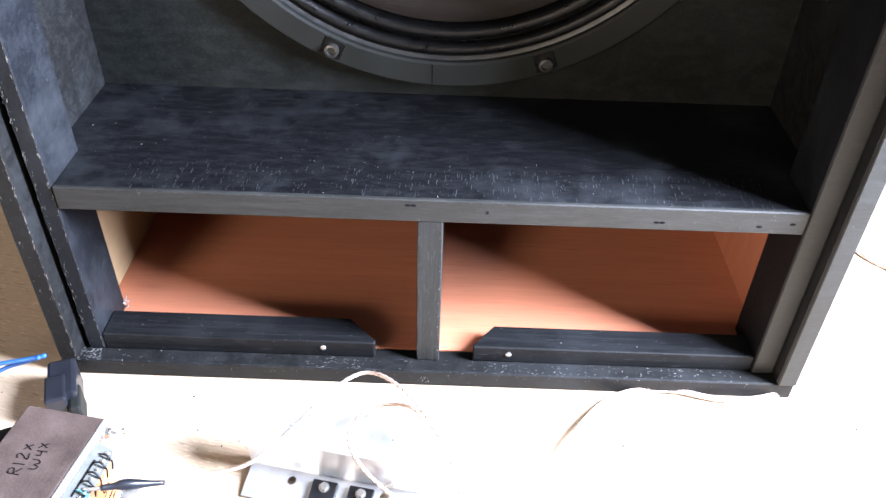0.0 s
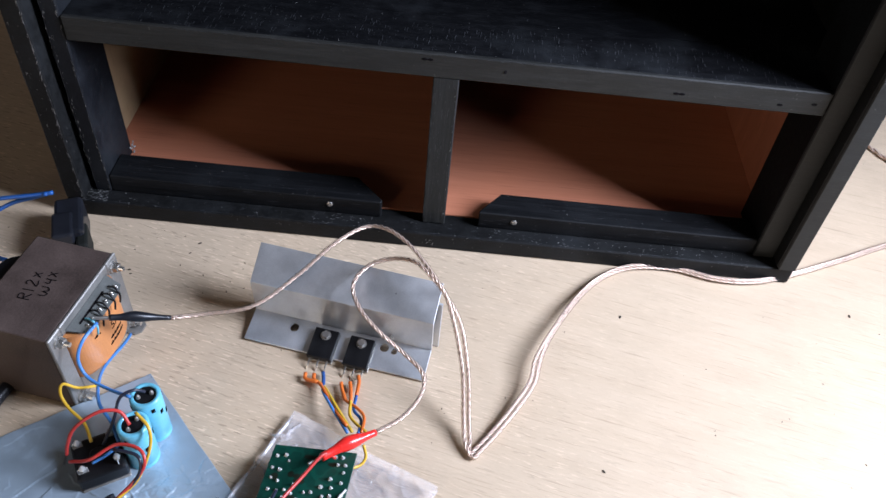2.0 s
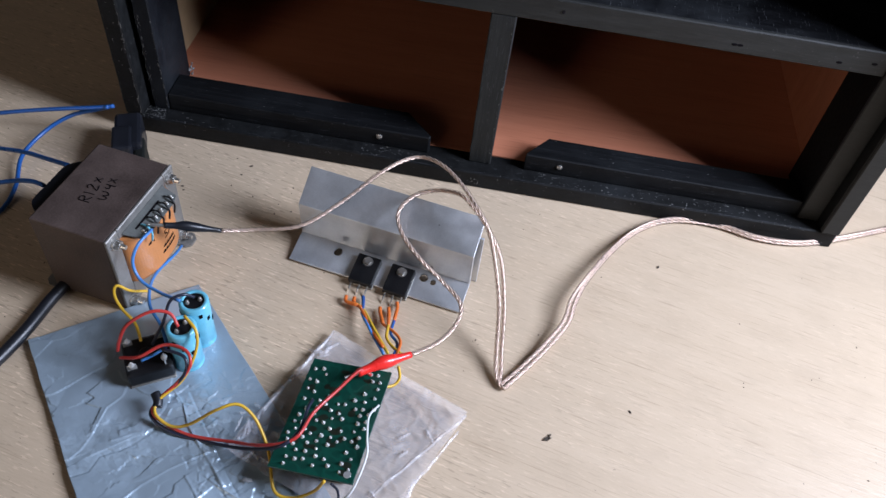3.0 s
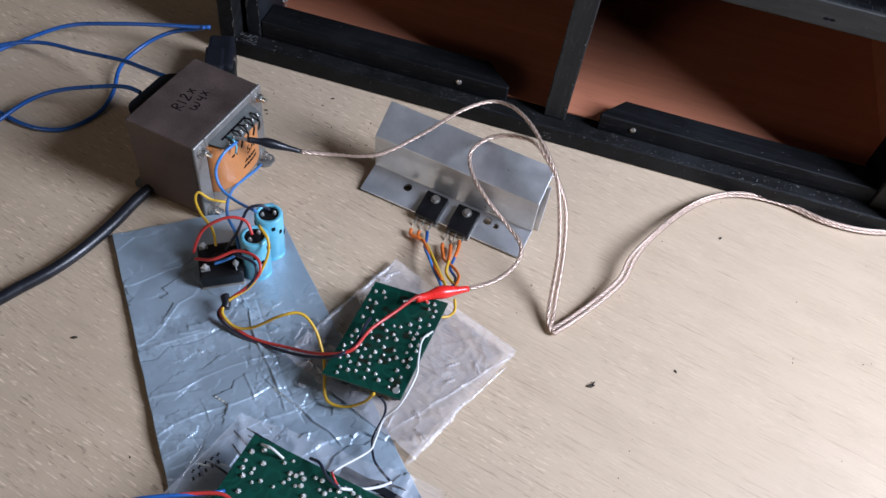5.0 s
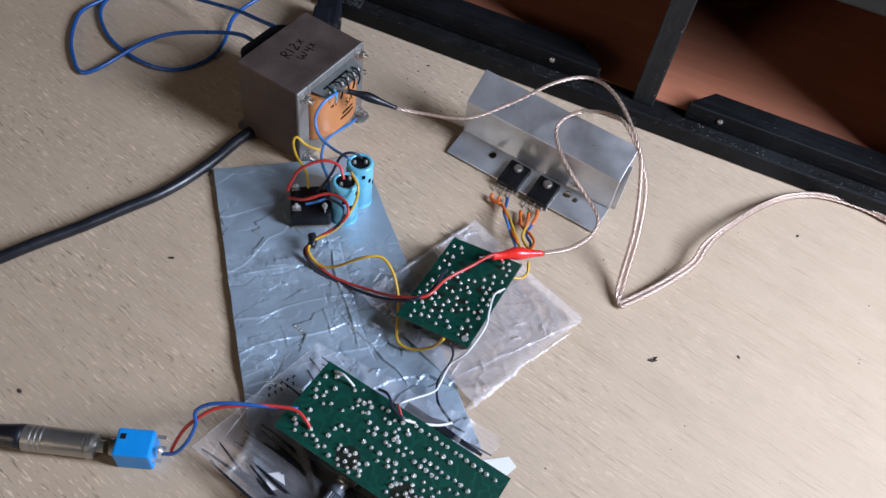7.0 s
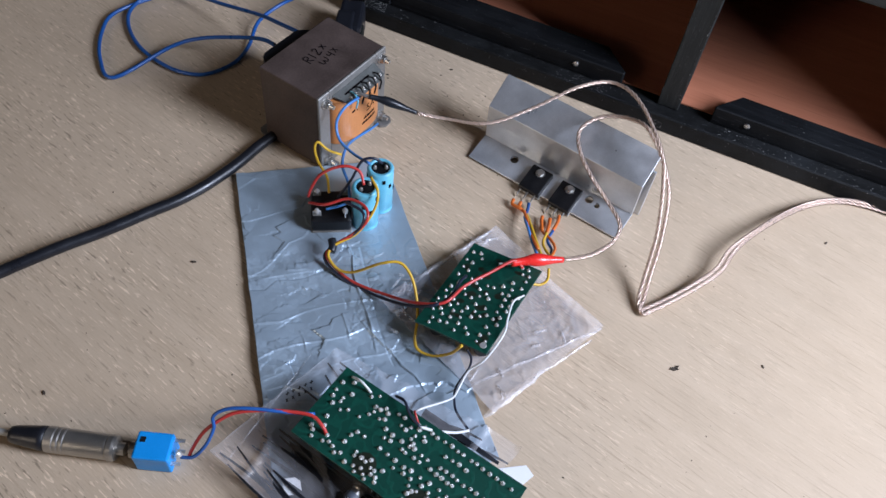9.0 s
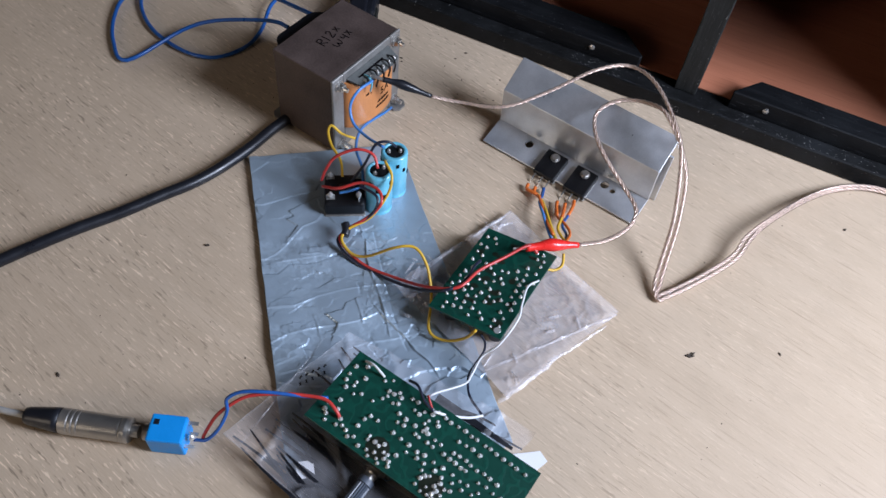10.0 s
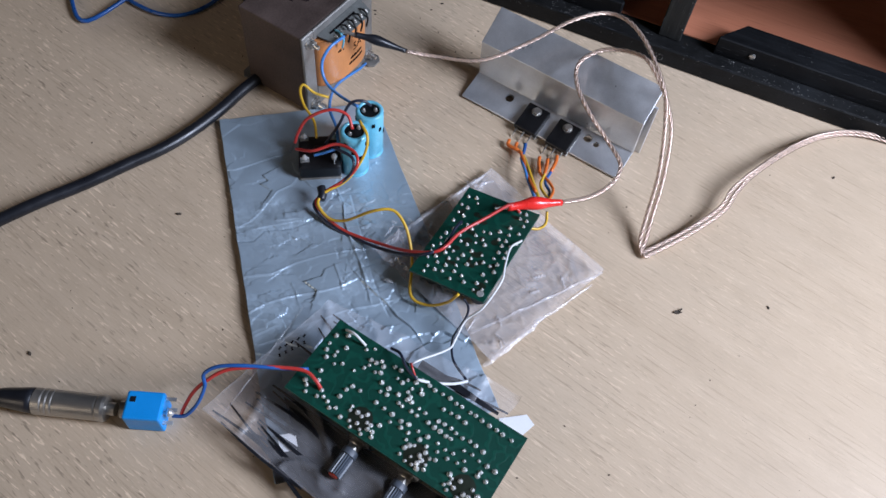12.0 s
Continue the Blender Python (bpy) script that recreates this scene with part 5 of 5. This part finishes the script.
TAIL = [(0.204, -0.013, 0.003), (0.236, -0.02, 0.003), (0.269, -0.018, 0.003), (0.302, -0.006, 0.003), (0.35, 0.017, 0.003), (0.402, 0.043, 0.003), (0.46, 0.06, 0.003), (0.55, 0.06, 0.003), (0.7, 0.02, 0.003)]


def beside(line, off):
    """The line moved sideways on the floor, to its left for a positive distance."""
    out = []
    for k, p in enumerate(line):
        a, b = Vector(line[max(k - 1, 0)]), Vector(line[min(k + 1, len(line) - 1)])
        d = (b - a).normalized()
        w = off * (1.0 if k < 6 else 0.35)
        out.append((p[0] - d.y * w, p[1] + d.x * w, p[2] + (0.0020 if off > 0 and k >= 6 else 0.0)))
    return out


sa = smooth_line([(-0.164, -0.152, 0.055), (-0.145, -0.144, 0.052), (-0.113, -0.136, 0.056), (-0.087, -0.114, 0.066), (-0.063, -0.092, 0.08), (-0.041, -0.076, 0.082), (-0.017, -0.09, 0.085), (0.009, -0.119, 0.077), (0.02, -0.132, 0.06), (0.03, -0.156, 0.035), (0.034, -0.179, 0.012), (0.0365, -0.194, 0.005)] + beside(RUN, -0.0016) + TAIL, 10)
sb = smooth_line([(-0.022, -0.207, 0.03), (-0.006, -0.195, 0.032), (0.004, -0.18, 0.036), (0.004, -0.166, 0.04), (-0.01, -0.154, 0.044), (-0.028, -0.144, 0.052), (-0.042, -0.131, 0.057), (-0.049, -0.117, 0.06), (-0.047, -0.107, 0.064), (-0.036, -0.097, 0.068), (-0.018, -0.095, 0.072), (-0.002, -0.106, 0.076), (0.0231, -0.1302, 0.06), (0.0335, -0.155, 0.035), (0.0375, -0.1783, 0.012), (0.0395, -0.1915, 0.005)] + beside(RUN, 0.0018) + [(x, y + 0.0012, z + 0.0018) for x, y, z in TAIL], 10)
cable = thing("speaker_cable", Matrix.Identity(4), "clear twin speaker cable with twisted tinned copper strands", "cable")
for n, line in enumerate((sa, sb)):
    part("conductor", strands_on(bmesh.new(), line, 0.00085, 0.00060, 3, 0.015, n * 0.8, 6), M_COPPER, cable, smooth=True)
    part("jacket", tube_on(bmesh.new(), line, 0.00165, 10), M_JACKET, cable, "clear plastic jacket", smooth=True)
far = smooth_line([(0.70, 0.02, 0.003), (0.60, 0.06, 0.003), (0.50, 0.12, 0.003), (0.444, 0.160, 0.003), (0.419, 0.195, 0.003), (0.37, 0.26, 0.003)], 8)
part("conductor", join_bm(strands_on(bmesh.new(), far, 0.0012, 0.0011, 2, 0.02)), M_COPPER, cable, smooth=True)

# ---- mains lead and blue leads ----
lead = part("mains_cable", tube_bm([(-0.225, -0.105, 0.0055), (-0.262, -0.155, 0.0055)] + [(-0.274, -0.192, 0.005), (-0.279, -0.223, 0.005), (-0.286, -0.251, 0.005), (-0.295, -0.274, 0.005), (-0.307, -0.295, 0.005), (-0.322, -0.322, 0.005)] + [(-0.345, -0.36, 0.0055), (-0.375, -0.42, 0.0055), (-0.40, -0.50, 0.0055)], 0.0043, 14, 8), M_BLACK_PLASTIC, smooth=True)
tagged(lead, "thick black round mains cable on the plywood", "cable")
wire("mains_lead", [(-0.298, -0.135, 0.05), (-0.313, -0.129, 0.045), (-0.336, -0.125, 0.035), (-0.377, -0.129, 0.02), (-0.401, -0.143, 0.01), (-0.422, -0.191, 0.003), (-0.447, -0.178, 0.003), (-0.469, -0.149, 0.003), (-0.475, -0.121, 0.004), (-0.45, -0.074, 0.006), (-0.422, -0.047, 0.012), (-0.38, -0.04, 0.022), (-0.339, -0.035, 0.03), (-0.311, -0.031, 0.034), (-0.296, -0.029, 0.037)], 0.0017, M_BLUE, "dark blue insulated lead looped on the plywood", "blue leads")
wire("mains_lead", [(-0.287, -0.117, 0.055), (-0.312, -0.105, 0.045), (-0.341, -0.093, 0.035), (-0.386, -0.083, 0.022), (-0.428, -0.078, 0.014), (-0.461, -0.089, 0.008), (-0.467, -0.112, 0.004), (-0.454, -0.132, 0.003), (-0.427, -0.15, 0.003), (-0.393, -0.158, 0.003), (-0.37, -0.155, 0.003), (-0.357, -0.144, 0.003), (-0.349, -0.123, 0.003), (-0.351, -0.1, 0.004), (-0.359, -0.072, 0.008), (-0.352, -0.044, 0.012), (-0.335, -0.03, 0.02), (-0.312, -0.029, 0.03), (-0.3, -0.031, 0.037)], 0.0017, M_BLUE, "dark blue insulated lead looped on the plywood", "blue leads")

# ---- hook-up wires ----
wire("hookup_wire", [(-0.203, -0.17, 0.066), (-0.207, -0.184, 0.065), (-0.209, -0.192, 0.056), (-0.203, -0.198, 0.047), (-0.189, -0.204, 0.046), (-0.171, -0.212, 0.052)], 0.0011, M_LIGHTBLUE, "blue wire from transformer tag to capacitor")
wire("hookup_wire", [(-0.204, -0.137, 0.012), (-0.204, -0.149, 0.016), (-0.208, -0.17, 0.02), (-0.204, -0.189, 0.028), (-0.196, -0.207, 0.032), (-0.185, -0.218, 0.03), (-0.178, -0.228, 0.026)], 0.0011, M_LIGHTBLUE, "blue wire from transformer to rectifier")
wire("hookup_wire", [(-0.189, -0.243, 0.024), (-0.182, -0.238, 0.026), (-0.177, -0.231, 0.026)], 0.0010, M_LIGHTBLUE, "short blue wire on the rectifier")
wire("hookup_wire", [(-0.163, -0.208, 0.053), (-0.168, -0.211, 0.058), (-0.175, -0.216, 0.056), (-0.18, -0.222, 0.04), (-0.187, -0.23, 0.024)], 0.0010, M_NAVY, "black wire from capacitor to rectifier")
wire("hookup_wire", [(-0.211, -0.183, 0.014), (-0.217, -0.192, 0.024), (-0.223, -0.196, 0.033), (-0.221, -0.204, 0.034), (-0.214, -0.211, 0.03), (-0.202, -0.219, 0.028), (-0.194, -0.23, 0.026)], 0.0010, M_YELLOW, "yellow wire from transformer to rectifier")
wire("hookup_wire", [(-0.206, -0.239, 0.024), (-0.203, -0.238, 0.035), (-0.196, -0.235, 0.05), (-0.183, -0.228, 0.058), (-0.172, -0.225, 0.056), (-0.166, -0.229, 0.049)], 0.0011, M_RED, "red wire arching from rectifier to capacitor")
wire("hookup_wire", [(-0.203, -0.243, 0.023), (-0.189, -0.244, 0.03), (-0.175, -0.236, 0.036), (-0.16, -0.238, 0.038), (-0.155, -0.245, 0.033), (-0.162, -0.252, 0.022), (-0.172, -0.262, 0.014), (-0.173, -0.27, 0.012), (-0.165, -0.274, 0.008), (-0.147, -0.278, 0.006), (-0.12, -0.28, 0.012), (-0.096, -0.286, 0.028), (-0.078, -0.282, 0.036), (-0.072, -0.263, 0.035), (-0.062, -0.245, 0.034), (-0.051, -0.229, 0.036), (-0.044, -0.228, 0.031)], 0.0011, M_RED, "long red wire to the small board")
wire("hookup_wire", [(-0.1753, -0.2384, 0.035), (-0.1603, -0.2414, 0.036), (-0.1573, -0.2474, 0.03), (-0.1633, -0.2534, 0.02), (-0.1733, -0.2634, 0.012), (-0.1733, -0.2724, 0.01), (-0.1583, -0.2784, 0.006), (-0.1343, -0.2804, 0.006), (-0.1063, -0.2854, 0.018), (-0.0853, -0.2874, 0.034), (-0.0773, -0.2754, 0.034), (-0.0763, -0.2594, 0.033), (-0.0753, -0.2524, 0.031)], 0.0011, M_NAVY, "long black wire to the small board")
wire("hookup_wire", [(-0.165, -0.221, 0.05), (-0.155, -0.229, 0.047), (-0.154, -0.237, 0.036), (-0.16, -0.25, 0.022), (-0.171, -0.262, 0.015), (-0.171, -0.271, 0.013), (-0.16, -0.276, 0.01), (-0.148, -0.275, 0.014), (-0.13, -0.27, 0.03), (-0.118, -0.265, 0.032), (-0.107, -0.269, 0.026), (-0.098, -0.279, 0.018), (-0.093, -0.288, 0.014), (-0.086, -0.304, 0.008), (-0.074, -0.306, 0.008), (-0.062, -0.303, 0.016), (-0.056, -0.301, 0.028)], 0.0010, M_YELLOW, "long yellow wire to the small board")
wire("hookup_wire", [(-0.029, -0.211, 0.02), (-0.027, -0.216, 0.014), (-0.03, -0.221, 0.012), (-0.036, -0.225, 0.014)], 0.0010, M_YELLOW, "short yellow wire loop at the board's edge")
wire("signal_wire", [(-0.035, -0.247, 0.029), (-0.039, -0.258, 0.033), (-0.037, -0.273, 0.034), (-0.035, -0.284, 0.033), (-0.039, -0.302, 0.026), (-0.046, -0.31, 0.018), (-0.047, -0.323, 0.014), (-0.048, -0.332, 0.016), (-0.058, -0.353, 0.032), (-0.062, -0.358, 0.031)], 0.0007, M_WHITE, "white wire between the two boards", "signal wires")
wire("signal_wire", [(-0.052, -0.301, 0.026), (-0.048, -0.302, 0.02), (-0.047, -0.307, 0.015), (-0.049, -0.321, 0.012), (-0.046, -0.33, 0.011), (-0.041, -0.337, 0.012), (-0.0295, -0.345, 0.014)], 0.0008, M_NAVY, "dark wire between the two boards", "signal wires")
wire("signal_wire", [(-0.0295, -0.345, 0.014), (-0.036, -0.352, 0.018), (-0.046, -0.361, 0.028), (-0.054, -0.365, 0.033)], 0.0009, M_WHITE, "white wire end soldered to the long board", "signal wires")
wire("signal_wire", [(-0.054, -0.365, 0.033), (-0.062, -0.362, 0.035), (-0.069, -0.356, 0.036), (-0.076, -0.353, 0.031)], 0.0009, M_NAVY, "dark sheathed wire on the long board", "signal wires")
wire("signal_wire", [(-0.0615, -0.3575, 0.0325), (-0.0595, -0.3600, 0.0340), (-0.0556, -0.3632, 0.0300)], 0.0007, M_RED, "short red wire end on the long board", "signal wires")
wire("signal_wire", [(-0.105, -0.354, 0.031), (-0.098, -0.356, 0.035), (-0.09, -0.358, 0.031)], 0.0008, M_WHITE, "short white jumper wire on the long board", "signal wires")
wire("signal_wire", [(-0.168, -0.435, 0.012), (-0.168, -0.431, 0.015), (-0.165, -0.423, 0.024), (-0.159, -0.416, 0.032), (-0.151, -0.408, 0.037), (-0.137, -0.4, 0.039), (-0.124, -0.393, 0.037), (-0.112, -0.389, 0.036), (-0.104, -0.391, 0.034), (-0.1, -0.393, 0.03)], 0.0011, M_RED, "red wire from jack socket to the long board", "signal wires")
wire("signal_wire", [(-0.172, -0.437, 0.012), (-0.165, -0.434, 0.014), (-0.16, -0.427, 0.022), (-0.159, -0.419, 0.03), (-0.161, -0.415, 0.036), (-0.155, -0.409, 0.04), (-0.143, -0.403, 0.041), (-0.129, -0.396, 0.038), (-0.119, -0.39, 0.034), (-0.113, -0.385, 0.03)], 0.0011, M_BLUE, "blue wire from jack socket to the long board", "signal wires")
for pts, mm, lab in (([(-0.077, -0.155, 0.004), (-0.068, -0.158, 0.006), (-0.061, -0.168, 0.01), (-0.053, -0.181, 0.012), (-0.042, -0.196, 0.016)], M_ORANGE, "orange"), ([(-0.071, -0.155, 0.004), (-0.064, -0.16, 0.006), (-0.055, -0.175, 0.012), (-0.047, -0.187, 0.014), (-0.038, -0.2, 0.016)], M_YELLOW, "yellow"), ([(-0.065, -0.153, 0.004), (-0.063, -0.166, 0.008), (-0.056, -0.179, 0.013), (-0.05, -0.187, 0.012), (-0.041, -0.201, 0.016)], M_LIGHTBLUE, "blue"),
                     ([(-0.051, -0.16, 0.004), (-0.047, -0.17, 0.006), (-0.038, -0.178, 0.01), (-0.032, -0.186, 0.012), (-0.032, -0.2, 0.016)], M_ORANGE, "orange"), ([(-0.045, -0.159, 0.004), (-0.043, -0.172, 0.008), (-0.042, -0.184, 0.011), (-0.037, -0.191, 0.012), (-0.029, -0.199, 0.016)], M_YELLOW, "yellow"), ([(-0.04, -0.153, 0.004), (-0.04, -0.166, 0.006), (-0.04, -0.179, 0.009), (-0.034, -0.187, 0.01), (-0.034, -0.201, 0.016)], M_BLUE, "dark blue")):
    tw = wire("transistor_wire", pts, 0.0011, mm, lab + " wire soldered to a transistor lead", "transistor wires")
    part("sleeve", tube_bm([Vector(pts[0]) + Vector((-0.0012, 0.0050, 0.0003)), Vector(pts[0]), Vector(pts[1])], 0.0013, 8, 4), M_ORANGE if lab != "blue" else M_BLUE, tw, "shrink sleeve", smooth=True)
band = tube_bm([(-0.1755, -0.2585, 0.0150), (-0.1722, -0.2625, 0.0135), (-0.1715, -0.2665, 0.0125)], 0.0030, 12, 4)
tagged(part("tape_band", band, M_BLACK_PLASTIC, smooth=True), "black tape band round the wire bundle", "tape")

# ---- crumbs on the plywood ----
bm = bmesh.new()
rnd = random.Random(8)
spots = [(0.1529, -0.0671, 0.0011), (0.3407, -0.0429, 0.0011), (0.1299, -0.2021, 0.0010), (-0.1855, -0.0331, 0.0011), (-0.2553, -0.313, 0.0014), (-0.275, -0.438, 0.0013), (-0.231, -0.068, 0.001)]
spots += [(rnd.uniform(-0.24, -0.14), rnd.uniform(-0.09, -0.02), rnd.uniform(0.0003, 0.0008)) for _ in range(16)]
spots += [(rnd.uniform(-0.42, 0.45), rnd.uniform(-0.52, -0.02), rnd.uniform(0.0002, 0.0006)) for _ in range(110)]
for x, y, r in spots:
    m = pose(x, y, r * 0.3, 0, 0, rnd.uniform(0, 180)) @ Matrix.Diagonal((1.6, 0.8, 0.5, 1))
    bmesh.ops.create_icosphere(bm, subdivisions=1, radius=r, matrix=m)
tagged(part("crumbs", bm, M_DEBRIS), "dark crumbs and dust scattered on the plywood", "debris", "", "stuff")
flake = join_bm(moved(prism_bm([(-0.003, -0.0007), (0.0, -0.0015), (0.0032, 0.0), (0.0007, 0.0015), (-0.0015, 0.0007)], 0.0, 0.0008), pose(0.0749, -0.2334, 0.0002, 4, 0, 20)),
                moved(prism_bm([(-0.002, -0.0004), (0.002, -0.0003), (0.0014, 0.0007)], 0.0, 0.0007), pose(0.0764, -0.2315, 0.0008, 12, 10, 70)))
tagged(part("wood_flake", flake, M_DEBRIS), "dark curled wood flake on the plywood", "debris")
